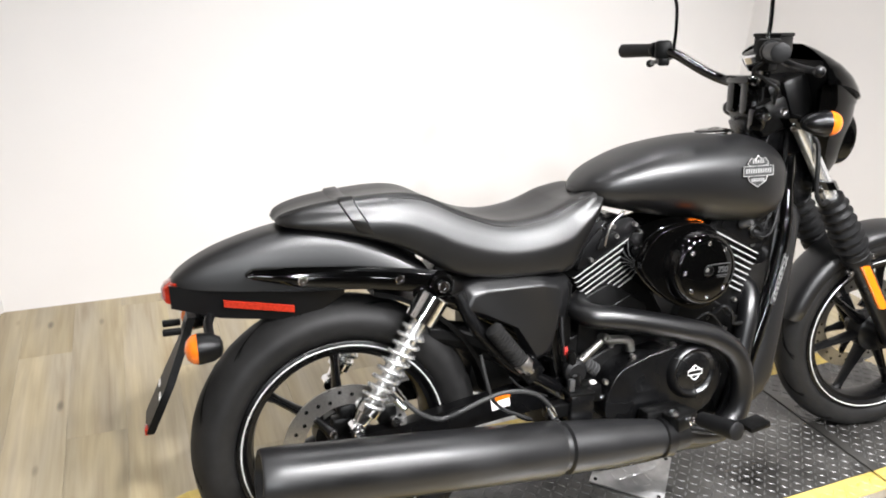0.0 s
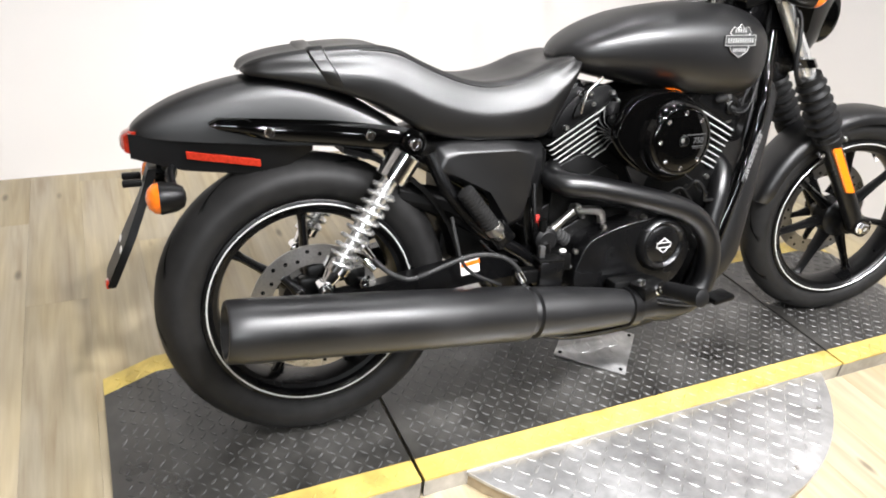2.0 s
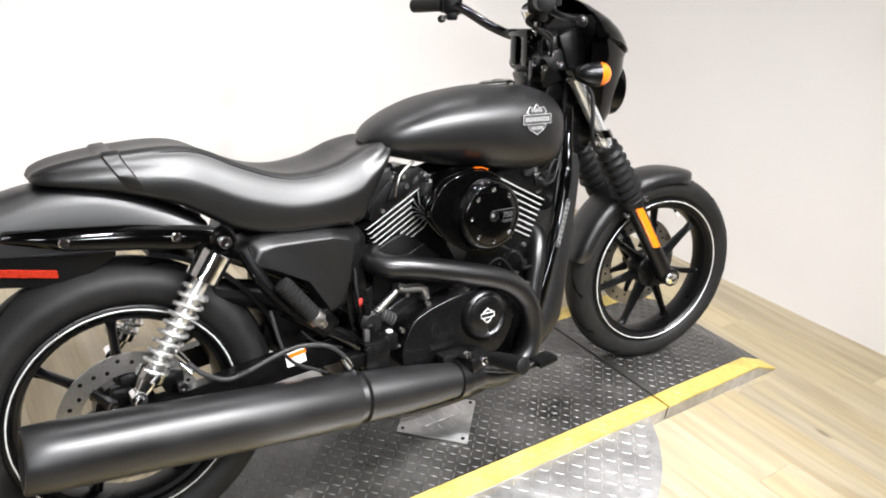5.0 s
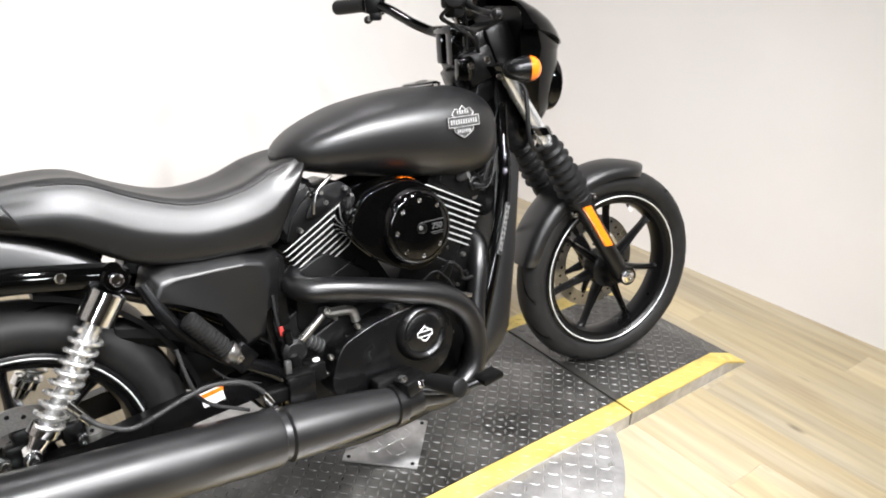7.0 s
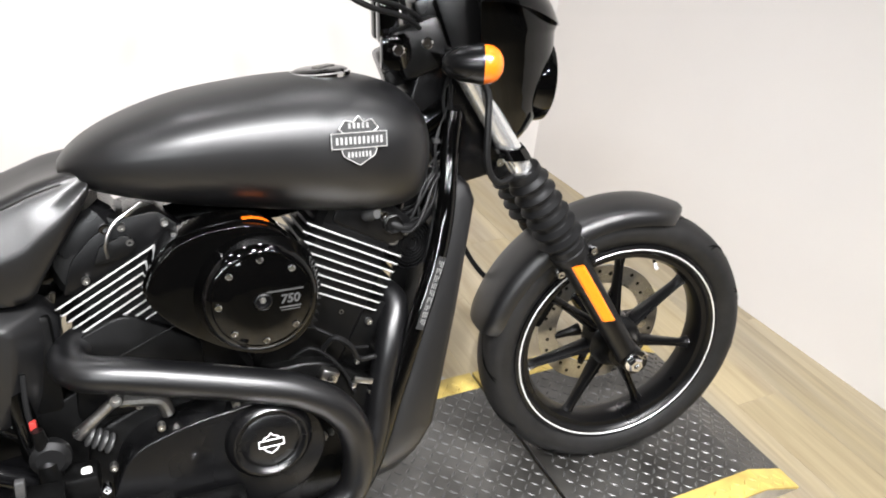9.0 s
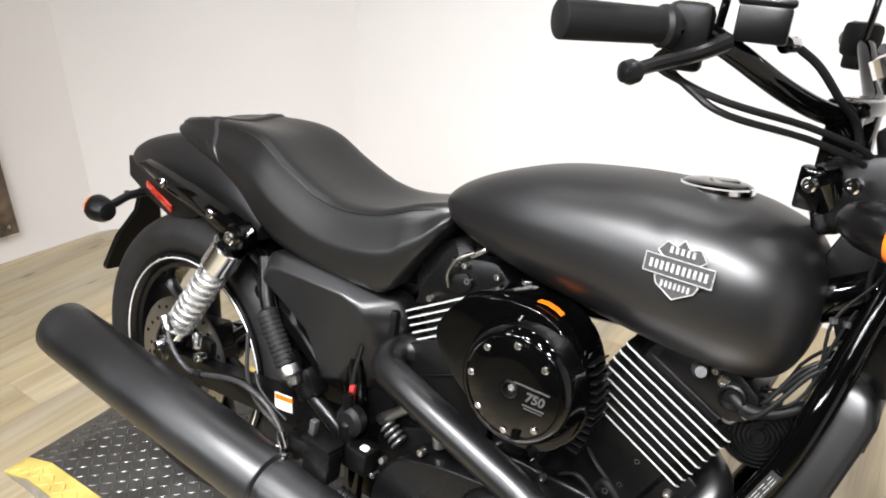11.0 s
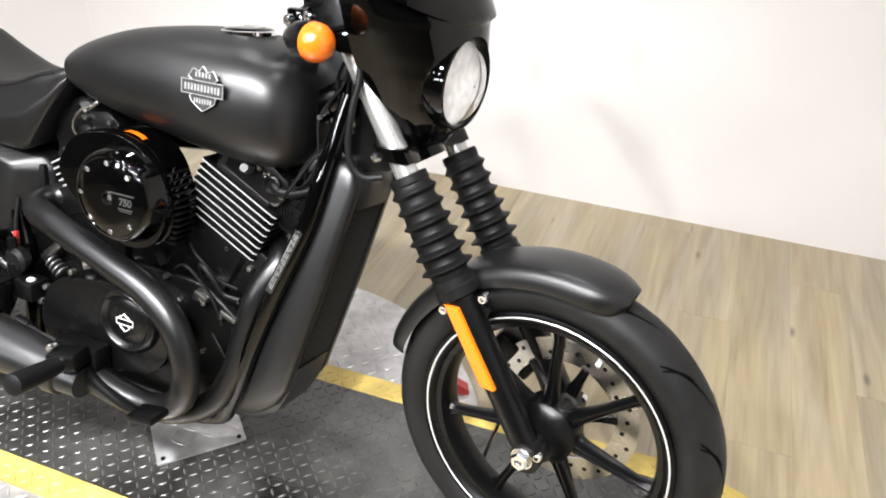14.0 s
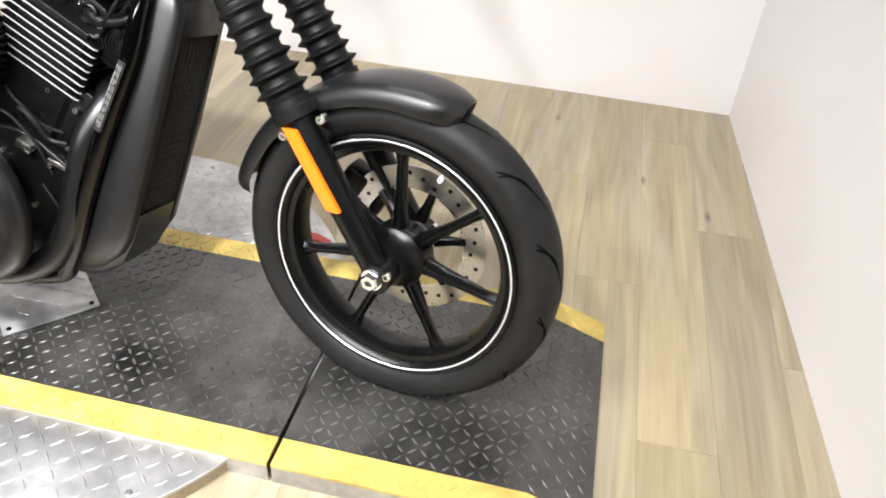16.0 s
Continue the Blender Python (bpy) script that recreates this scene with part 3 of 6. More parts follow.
        bp("spoke", loft(rings), M_SATIN, "", w, m=m)
    # brake disc with drilled look
    y = disc_side
    rot = lathe([(y - 0.0025, disc_r * 0.70), (y - 0.0025, disc_r), (y + 0.0025, disc_r), (y + 0.0025, disc_r * 0.70)], o, ax, 72, close=True)
    bd = bp("brake_disc", rot, M_STEEL, "drilled steel brake disc", w, m=m, sharp=20)
    holes = bmesh.new()
    for k in range(30):
        a = 2 * math.pi * k / 30
        r = disc_r * (0.80 + 0.055 * (k % 3))
        c = Vector(o) + V(r * math.cos(a), 0, r * math.sin(a))
        h = lathe([(y - 0.0031, 0.0042), (y + 0.0031, 0.0042)], c, ax, 8)
        me = bpy.data.meshes.new("tmp")
        h.to_mesh(me)
        h.free()
        holes.from_mesh(me)
        bpy.data.meshes.remove(me)
    bp("drilled_hole", holes, M_DARK, "", bd, m=m)
    for k in range(6):
        a = 2 * math.pi * k / 6 + 0.2
        d = V(math.cos(a), 0, math.sin(a))
        c0, c1 = Vector(o) + d * 0.045 + V(0, y, 0), Vector(o) + d * disc_r * 0.73 + V(0, y, 0)
        bp("disc_arm", tube([c0, (c0 + c1) / 2, c1], [0.014, 0.009, 0.0075], 10, 3), M_SATIN, "", bd, m=m)
    return w


rear = wheel("rear_wheel", (0.020, -0.012, 0.294), 0.296, 0.140, 0.203, 7, 0.2065, 1.60, -0.070, 0.130)
front = wheel("front_wheel", (0, 0, 0), 0.290, 0.100, 0.2143, 7, 0.2178, 0.69, 0.058, 0.140, m=FR)

vs_ = bp("valve_stem", tube([(0.078, 0.004, 0.192), (0.073, 0.000, 0.178), (0.072, -0.012, 0.166)], 0.0035, 8, 3), M_SOFT, "", front, m=FR)
bp("valve_cap", lathe([(0, 0.0045), (0.012, 0.0045), (0.014, 0.003)], (0.072, -0.010, 0.168), (-0.1, -1, -0.7), 10), M_WHITE, "", vs_, m=FR)

# fork, in its own frame: origin at the front axle, legs leaning back
UP = Vector((-0.536, 0, 0.844))
for s in (-1, 1):
    yy = s * 0.078

    def at(t, dx=0.0, dy=0.0):
        return UP * t + V(dx, yy + dy, 0)
    leg = bp("fork_leg", tube([at(-0.012), at(0.10), at(0.20), at(0.31)], [0.023, 0.024, 0.0255, 0.0265], 20, 4), M_SATIN, "black painted lower fork leg", m=FR)
    bp("axle_lug", lathe([(-0.024, 0.026), (0.022, 0.026)], at(0) + V(0.004, 0, 0), (0, 1, 0), 24), M_SATIN, "", leg, m=FR)
    bp("axle_nut", bolt(V(0, yy + s * 0.026, 0), (0, s, 0), 0.0165, 0.012, 6), M_CHROME, "chrome axle nut", leg, m=FR)
    bp("axle_washer", lathe([(0, 0.020), (0.010, 0.019)], V(0, yy + s * 0.016, 0), (0, s, 0), 24), M_CHROME, "", leg, m=FR)
    bp("pinch_bolt", bolt(at(0.012) + V(0.030, s * 0.018, 0), (0, s, 0), 0.008, 0.006), M_CHROME, "", leg, m=FR)
    prof = [(0.278, 0.027), (0.281, 0.0355), (0.298, 0.0365), (0.300, 0.0345), (0.312, 0.0345)]
    for k in range(6):
        z = 0.312 + k * 0.0255
        g = 0.0430 - 0.0012 * k
        prof += [(z + 0.003, 0.0300), (z + 0.010, 0.0305), (z + 0.0165, g), (z + 0.0190, g), (z + 0.0248, 0.0315)]
    prof += [(0.469, 0.030), (0.472, 0.0315), (0.484, 0.0310), (0.485, 0.022)]
    bp("fork_gaiter", lathe(prof, V(0, yy, 0), UP, 32), M_SOFT, "ribbed black rubber fork gaiter", m=FR, sharp=28)
    bp("fork_tube", tube([at(0.47), at(0.60), at(0.715)], 0.0190, 24, 4), M_SPRING, "polished chrome fork tube", m=FR)
    if s < 0:
        rf = loft([[at(t, -0.003 + dxx, -0.0265 + dyy) for dxx, dyy in ((-0.0135, 0.004), (-0.0135, -0.003), (-0.010, -0.0055), (0.010, -0.0055), (0.0135, -0.003), (0.0135, 0.004))] for t in (0.128, 0.132, 0.268, 0.272)])
    else:
        rf = loft([[at(t, -0.003 + dxx, 0.0265 - dyy) for dxx, dyy in ((-0.0135, 0.004), (-0.0135, -0.003), (-0.010, -0.0055), (0.010, -0.0055), (0.0135, -0.003), (0.0135, 0.004))] for t in (0.128, 0.132, 0.268, 0.272)])
    bp("fork_reflector", rf, M_REFL, "long amber side reflector", leg, m=FR)
for t, h, nm in ((0.512, 0.024, "lower_triple_clamp"), (0.690, 0.030, "upper_triple_clamp")):
    c = UP * t
    tc_ = join(loft([[c + UP * k + V(dx, y, 0) for dx, y in ((-0.050, -0.04), (-0.028, -0.094), (-0.010, -0.104), (0.012, -0.103), (0.026, -0.092), (0.028, -0.062), (0.010, -0.035), (0.010, 0.035), (0.028, 0.062), (0.026, 0.092), (0.012, 0.103), (-0.010, 0.104), (-0.028, 0.094), (-0.050, 0.04))] for k in (0, h)]))
    cl = bp(nm, tc_, M_GLOSS, "gloss black fork clamp", m=FR)
    for s in (-1, 1):
        bp("clamp_bolt", bolt(c + UP * (h * 0.5 - 0.012) + V(-0.032, s * 0.098, 0), (-0.3, s, 0), 0.0075, 0.006), M_CHROME, "", cl, m=FR)

# front mudguard
rings = []
for k in range(33):
    a = radians(70 + (167 - 70) * k / 32)
    r = 0.3125
    e = min(1.0, (k + 0.5) / 5)
    e2 = min(1.0, (32 - k + 0.5) / 2)
    taper = math.sqrt(1 - (1 - e) ** 2) * (0.7 + 0.3 * e2)
    ring = []
    for y, drop in ((-0.060, 0.034), (-0.0595, 0.020), (-0.054, 0.009), (-0.042, 0.003), (-0.02, 0.0), (0, -0.001), (0.02, 0.0), (0.042, 0.003), (0.054, 0.009), (0.0595, 0.020), (0.060, 0.034)):
        ring.append(V((r - drop) * math.cos(a), y * taper, (r - drop) * math.sin(a)))
    rings.append(ring + [p * 0.990 for p in reversed(ring)])
fender = bp("front_mudguard", loft(rings), M_DENIM, "matte black front mudguard", m=FR, sharp=50)
for s in (-1, 1):
    for bx, by, bz in ((-0.107, 0.078, 0.245), (-0.171, 0.084, 0.206)):
        p = V(bx, s * by, bz)
        bp("mudguard_bolt", bolt(p, (0, s, 0), 0.0085, 0.008), M_CHROME, "", fender, m=FR)
    bp("mudguard_bracket", block(UP * 0.268 + V(0.01, s * 0.070, 0.0), (0.075, 0.010, 0.024), 0.003, (0, 20, 0)), M_SATIN, "", fender, m=FR)
bp("front_caliper", join(block((-0.135, 0.075, 0.06), (0.05, 0.05, 0.10), 0.010, (0, 30, 0)), block((-0.10, 0.088, 0.045), (0.06, 0.02, 0.05), 0.006, (0, 30, 0))), M_DARK, "black front brake caliper", m=FR)

# headlight fairing
OF = V(-1.540, 0, -ZA + 0.006)
OG = OF + V(-0.028, 0.004, 0.018)
FX = [(0.715, 1.318), (0.74, 1.338), (0.765, 1.353), (0.81, 1.366), (0.863, 1.371), (0.905, 1.368), (0.914, 1.372), (0.95, 1.352), (0.979, 1.325), (1.005, 1.287), (1.025, 1.246), (1.038, 1.225), (1.047, 1.205)]
RX = [(0.715, 1.285), (0.76, 1.256), (0.80, 1.238), (0.846, 1.222), (0.90, 1.212), (0.948, 1.206), (1.0, 1.203), (1.022, 1.200), (1.047, 1.195)]
FW_LOW = [(0.715, 0.050), (0.74, 0.070), (0.78, 0.088), (0.83, 0.103), (0.90, 0.122), (0.97, 0.133)]
FW_TOP = [(0.90, 0.146), (0.93, 0.150), (0.97, 0.148), (1.0, 0.137), (1.02, 0.119), (1.035, 0.093), (1.047, 0.055)]
HC, HR = V(1.360, -0.008, 0.820), 0.069
N_LOW, N_TOP = 44, 20


def fairing_point(row, a, inset=0.0):
    """Rows run up the recessed lower panels, out along the ledge and on over the dome."""
    c, s = math.cos(a), math.sin(a)
    zc = 0.908 + 0.052 * abs(s) ** 2.2
    if row < N_LOW:
        z = 0.715 + (zc - 0.715) * row / (N_LOW - 1)
        w = lerp_table(z, FW_LOW)
    else:
        z = zc + 0.001 + (1.047 - zc - 0.001) * ((row - N_LOW) / (N_TOP - 1)) ** 0.9
        w = lerp_table(z, FW_TOP)
    xf, xr, w = lerp_table(z, FX) - inset, lerp_table(z, RX), w - inset
    return V(xr + (xf - xr) * abs(c) ** 0.80, w * (abs(s) ** 0.86) * (1 if s > 0 else -1), z)


def eye_ratio(p):
    q = p - OG - HC
    return math.hypot(q.y / (HR * 0.98), q.z / (HR * 1.03)) if q.x > -0.09 else 9.0


def snapped(p):
    """Draws points close to the lamp opening onto its oval edge."""
    r = eye_ratio(p)
    if 0.94 < r < 1.06:
        q = p - OG - HC
        return OG + HC + V(q.x, q.y / r, q.z / r)
    return p


fb = bmesh.new()
NA = 105
zs = range(N_LOW + N_TOP)
grid = [[[fb.verts.new(snapped(fairing_point(z, radians(-90 + 180 * j / (NA - 1)), ins) + OG)) for j in range(NA)] for z in zs] for ins in (0.0, 0.004)]
for layer in grid:
    for i in range(len(zs) - 1):
        for j in range(NA - 1):
            q = (layer[i][j], layer[i][j + 1], layer[i + 1][j + 1], layer[i + 1][j])
            if eye_ratio(sum((v.co for v in q), V(0, 0, 0)) / 4) > 0.995:
                fb.faces.new(q)
for j in range(NA - 1):
    for i in (0, len(zs) - 1):
        fb.faces.new((grid[0][i][j], grid[0][i][j + 1], grid[1][i][j + 1], grid[1][i][j]))
for i in range(len(zs) - 1):
    for j in (0, NA - 1):
        fb.faces.new((grid[0][i][j], grid[0][i + 1][j], grid[1][i + 1][j], grid[1][i][j]))
fairing = bp("headlight_fairing", fb, M_GLOSS, "gloss black headlight fairing", m=FR, sharp=60)
bp("headlight_bezel", lathe([(-0.030, 0.0710), (-0.020, 0.0733), (-0.006, 0.0733), (0.003, 0.0719), (0.005, 0.0692), (0.0, 0.0669), (-0.020, 0.0651), (-0.030, 0.0673)], HC + OG + V(-0.004, 0, 0), (1, 0, -0.06), 48, close=True), M_GLOSS, "gloss black headlight ring", fairing, m=FR)
HO = V(1.325, -0.008, 0.820) + OG
bp("headlight_shell", lathe([(-0.06, 0.0182), (-0.05, 0.0455), (-0.01, 0.0646), (0.020, 0.0692), (0.030, 0.0692), (0.030, 0.0637), (0.01, 0.0619)], HO, (1, 0, -0.03), 40), M_GLOSS, "", fairing, m=FR)
hl = bp("headlight", lathe([(0.022, 0.0619), (0.012, 0.0555), (-0.006, 0.0455), (-0.020, 0.0273), (-0.026, 0.0073)], HO, (1, 0, -0.03), 40), M_LAMP, "round clear headlight with a bright reflector", fairing, m=FR)
bp("lens", lathe([(0.026, 0.0637), (0.034, 0.0582), (0.043, 0.0455), (0.048, 0.0228), (0.049, 0.0009), (0.045, 0.0009), (0.044, 0.0228), (0.039, 0.0455), (0.030, 0.0564), (0.024, 0.0619)], HO, (1, 0, -0.03), 40, close=True), M_GLASS, "clear domed glass lens", hl, m=FR).visible_shadow = False
bp("bulb_shield", lathe([(-0.02, 0.014), (0.012, 0.021), (0.016, 0.020), (0.018, 0.012), (0.014, 0.001)], HO, (1, 0, -0.03), 20), M_STEEL, "", hl, m=FR)
for k in range(14):
    a = 2 * math.pi * k / 14
    dv = V(-0.0, math.cos(a), math.sin(a))
    bp("reflector_flute", tube([HO + V(-0.012, 0, 0) + dv * 0.033, HO + V(0.003, 0, 0) + dv * 0.049, HO + V(0.018, 0, 0) + dv * 0.058], 0.0022, 6, 3), M_CHROME, "", hl, m=FR)
gauge = bp("speedometer", lathe([(-0.045, 0.020), (-0.03, 0.045), (0.0, 0.050), (0.006, 0.050), (0.010, 0.044), (0.011, 0.001)], V(1.108, 0.012, 1.046) + OF, (-0.45, 0, 0.9), 32), M_GLOSS, "round speedometer pod", m=FR)
bp("gauge_ring", lathe([(-0.012, 0.0515), (0.009, 0.0520), (0.012, 0.045), (-0.012, 0.048)], V(1.108, 0.012, 1.046) + OF, (-0.45, 0, 0.9), 32, close=True), M_CHROME, "chrome gauge ring", gauge, m=FR)

# front indicators
for s in (-1, 1):
    o = V(1.171, s * 0.168, 0.895) + OF
    ind = bp("front_indicator", lathe([(-0.058, 0.008), (-0.052, 0.016), (-0.034, 0.0245), (-0.004, 0.0295), (0.001, 0.0292), (0.001, 0.001)], o, (0.97, s * 0.22, 0), 28), M_SATIN, "black bullet indicator housing", m=FR)
    bp("lens", lathe([(0.000, 0.0286), (0.006, 0.0284), (0.014, 0.0270), (0.023, 0.0215), (0.029, 0.0125), (0.031, 0.001)], o, (0.97, s * 0.22, 0), 28), M_ORANGE, "amber indicator lens", ind, m=FR)
    bp("stem", tube([o + V(-0.02, -s * 0.02, 0), o + V(-0.02, -s * 0.06, 0.002), o + V(-0.02, -s * 0.09, 0.004)], 0.010, 12, 3), M_GLOSS, "", ind, m=FR)

# handlebar with controls
HB = V(1.080, 0, 0.978) + OF
FB = Matrix.Translation((1.060, 0.0445, 0.978)) @ Matrix.Rotation(radians(-11.0), 4, "Z") @ Matrix.Rotation(radians(2.4), 4, "X") @ Matrix.Translation(-HB)
bar_pts = [(HB.x + dx, s * y, HB.z + dz) for s, row in ((-1, 1), (1, -1)) for dx, y, dz in [(-0.150, 0.365, 0.075), (-0.120, 0.300, 0.077), (-0.085, 0.228, 0.073), (-0.03, 0.130, 0.022), (0, 0.058, 0)][::row]]
bars = bp("handlebar", tube(bar_pts, 0.0125, 16, 8), M_GLOSS, "gloss black handlebar", m=FB)
for s in (-1, 1):
    g0, g1 = V(HB.x - 0.155, s * 0.377, HB.z + 0.075), V(HB.x - 0.104, s * 0.262, HB.z + 0.077)
    dv = (g1 - g0).normalized()
    bp("grip", lathe([(0, 0.014), (0.002, 0.0185), (0.006, 0.019), (0.110, 0.0175), (0.114, 0.021), (0.122, 0.021), (0.124, 0.015)], g0, dv, 24), M_SOFT, "black rubber grip", bars, m=FB)
    sw = block(g1 + dv * 0.020, (0.045, 0.040, 0.050), 0.010, (0, 0, -s * 24))
    bp("switch_housing", join(sw, block(g1 + dv * 0.024 + V(0.0, 0, -0.03), (0.030, 0.030, 0.022), 0.005, (0, 0, -s * 24))), M_PLAST, "", bars, m=FB)
    lever = [g0 + V(0.085, -s * 0.002, -0.036), g0 + V(0.079, -s * 0.045, -0.031), g0 + V(0.084, -s * 0.11, -0.020), g1 + V(0.045, -s * 0.03, -0.008)]
    bp("lever", join(tube(lever, [0.006, 0.007, 0.009], 10, 5), lathe([(-0.011, 0.003), (-0.008, 0.009), (0, 0.0115), (0.008, 0.009), (0.011, 0.003)], lever[0], dv, 16)), M_SATIN, "black control lever", bars, m=FB)
    mir = g1 + dv * 0.055
    st = bp("mirror_stalk", tube([mir + V(0, 0, 0.0), mir + V(0.004, s * 0.001, 0.06), mir + V(0.0, s * 0.006, 0.125), mir + V(-0.02, s * 0.045, 0.158)], 0.0045, 10, 5), M_GLOSS, "", bars, m=FB)
    bp("mirror", loft([[mir + V(-0.02 + d, s * (0.085 + 0.052 * math.cos(a) * k), 0.166 + 0.036 * math.sin(a) * k) for a in [2 * math.pi * i / 24 for i in range(24)]] for d, k in ((-0.012, 0.96), (-0.008, 1.0), (0.004, 0.95), (0.012, 0.55))]), M_GLOSS, "oval black rear view mirror", st, m=FB)
mc = V(HB.x - 0.050, -0.185, HB.z + 0.088)
mcyl = bp("brake_reservoir", join(block(mc, (0.050, 0.062, 0.036), 0.004, (0, 0, 25)), block(mc + V(0, 0, 0.021), (0.054, 0.066, 0.008), 0.003, (0, 0, 25))), M_SATIN, "square black brake fluid reservoir", m=FB)
bp("banjo_bolt", bolt(mc + V(0.012, 0.048, -0.018), (0, 1, 0), 0.010, 0.012), M_CHROME, "", mcyl, m=FB)
for dy, dz in ((0.0, 0.0), (0.012, -0.012)):
    bp("throttle_cable", tube([(HB.x - 0.100, -0.255, HB.z + 0.062), (HB.x - 0.126 + dy * 0.6, -0.245 + dy, HB.z + 0.040), (HB.x - 0.098 + dy, -0.230, HB.z + 0.024 + dz * 0.6), (HB.x - 0.05, -0.215, HB.z + 0.010 + dz), (HB.x + 0.01, -0.12, HB.z - 0.012 + dz), (HB.x + 0.05, -0.05, HB.z - 0.045 + dz), (HB.x + 0.04, -0.03, HB.z - 0.12)], 0.0040, 8, 6), M_SOFT, "black control cable", m=FB)
bp("brake_hose", tube([mc + V(0.012, 0.05, -0.015), mc + V(0.035, 0.075, -0.035), (HB.x + 0.005, -0.085, HB.z + 0.022), (HB.x + 0.022, -0.045, HB.z - 0.015), (HB.x + 0.035, -0.035, HB.z - 0.09), (HB.x + 0.045, -0.045, HB.z - 0.15)], 0.0048, 8, 6), M_SOFT, "black rubber brake hose", m=FB)
riser = bp("bar_riser", join(block((HB.x, -0.03, HB.z - 0.03), (0.034, 0.034, 0.085), 0.008), block((HB.x, 0.03, HB.z - 0.03), (0.034, 0.034, 0.085), 0.008), block((HB.x, 0, HB.z + 0.008), (0.040, 0.10, 0.020), 0.006)), M_GLOSS, "", m=FB)
ign = bp("ignition_switch", join(lathe([(0, 0.022), (0.04, 0.022), (0.044, 0.018), (0.045, 0.001)], V(1.075, -0.05, 0.88) + OF, (-0.3, -0.5, 0.8), 20), block(V(1.055, -0.07, 0.895) + OF, (0.03, 0.02, 0.05), 0.004)), M_GLOSS, "", m=FR)
bp("clamp_screw", bolt(V(1.062, -0.098, 0.905) + OF, (-0.2, -1, 0), 0.009, 0.006), M_CHROME, "", ign, m=FR)
bp("clamp_screw", bolt(V(1.105, -0.100, 0.915) + OF, (-0.2, -1, 0), 0.009, 0.006), M_CHROME, "", ign, m=FR)

bp("fork_hose", tube([(1.165, -0.040, 0.880), (1.186, -0.070, 0.838), (1.183, -0.082, 0.790), (1.181, -0.085, 0.735), (1.190, -0.084, 0.703), (1.210, -0.080, 0.688), (1.236, -0.070, 0.692)], 0.0056, 10, 6), M_SOFT, "black rubber hose beside the fork")
bp("steering_neck", slab(rounded([(1.075, 0.815), (1.095, 0.872), (1.190, 0.885), (1.250, 0.740), (1.232, 0.688), (1.165, 0.675), (1.120, 0.715)], 0.015), -0.018, 0.085, 0.010, 3), M_SEMI, "black steering neck casting")
bp("neck_bolt", bolt((1.150, -0.019, 0.755), (0, -1, 0), 0.009, 0.007), M_STEEL, "")
bp("instrument_bracket", block((1.105, 0.035, 0.900), (0.085, 0.130, 0.080), 0.012, (0, -20, -10)), M_DARK, "black instrument bracket")
bp("key_switch", block((1.065, 0.040, 0.868), (0.035, 0.070, 0.060), 0.008, (0, -20, -10)), M_SEMI, "black key switch")
bp("headlight_bracket", block((1.175, 0.035, 0.935), (0.070, 0.150, 0.120), 0.015, (0, -20, -10)), M_DARK, "black headlight bracket")
bp("gauge_mount", block((1.13, 0.035, 0.955), (0.060, 0.100, 0.050), 0.010, (0, -20, -10)), M_DARK, "")
bp("fairing_liner", loft([[V(x, -w, z) + OG, V(x, w, z) + OG, V(x + 0.006, w, z) + OG, V(x + 0.006, -w, z) + OG] for x, w, z in ((1.275, 0.056, 0.765), (1.258, 0.072, 0.82), (1.236, 0.080, 0.90), (1.226, 0.088, 0.945), (1.222, 0.122, 0.975), (1.220, 0.112, 1.01))]), M_PLAST, "black plastic inner liner of the fairing", fairing, m=FR)

# fuel tank
TANK = [(0.566, 0.756, 0.745, 0.022), (0.580, 0.772, 0.733, 0.048), (0.610, 0.793, 0.720, 0.076), (0.66, 0.816, 0.706, 0.098), (0.73, 0.838, 0.690, 0.114), (0.82, 0.852, 0.675, 0.122), (0.90, 0.858, 0.662, 0.126),
        (0.97, 0.856, 0.654, 0.126), (1.015, 0.848, 0.652, 0.121), (1.050, 0.835, 0.656, 0.110), (1.073, 0.816, 0.668, 0.092), (1.087, 0.792, 0.692, 0.066), (1.093, 0.766, 0.722, 0.030)]


def spline_rows(rows, n=5):
    pts = [np.array(r, float) for r in rows]
    pts = [2 * pts[0] - pts[1]] + pts + [2 * pts[-1] - pts[-2]]
    out = []
    for i in range(1, len(pts) - 2):
        a, b, c, d = pts[i - 1:i + 3]
        for k in range(n):
            t = k / n
            out.append(0.5 * (2 * b + (c - a) * t + (2 * a - 5 * b + 4 * c - d) * t * t + (3 * b - a - 3 * c + d) * t ** 3))
    out.append(pts[-2])
    return out


rings = []
for x, zt, zb, w in spline_rows(TANK):
    zt, zb, w = zt + 0.011, zb + 0.008, w * 1.06
    zm = zb + (zt - zb) * 0.56
    ring = []
    for k in range(48):
        a = 2 * math.pi * k / 48
        c, s = math.cos(a), math.sin(a)
        y = w * (abs(c) ** (0.80 if s > 0 else 0.62)) * (1 if c > 0 else -1)
        z = zm + ((zt - zm) * abs(s) ** 0.92 if s > 0 else -(zm - zb) * abs(s) ** 0.85)
        ring.append(V(x, y, z))
    rings.append(ring)
tank = bp("fuel_tank", loft(rings), M_DENIM, "matte black teardrop fuel tank", sharp=60)
cap = bp("filler_cap", lathe([(-0.006, 0.043), (0.003, 0.043), (0.006, 0.039), (0.0075, 0.034), (0.0082, 0.020), (0.0084, 0.001)], (0.938, 0.0, 0.8675), (-0.06, 0, 1), 40), M_GLOSS, "gloss black round filler cap", tank)
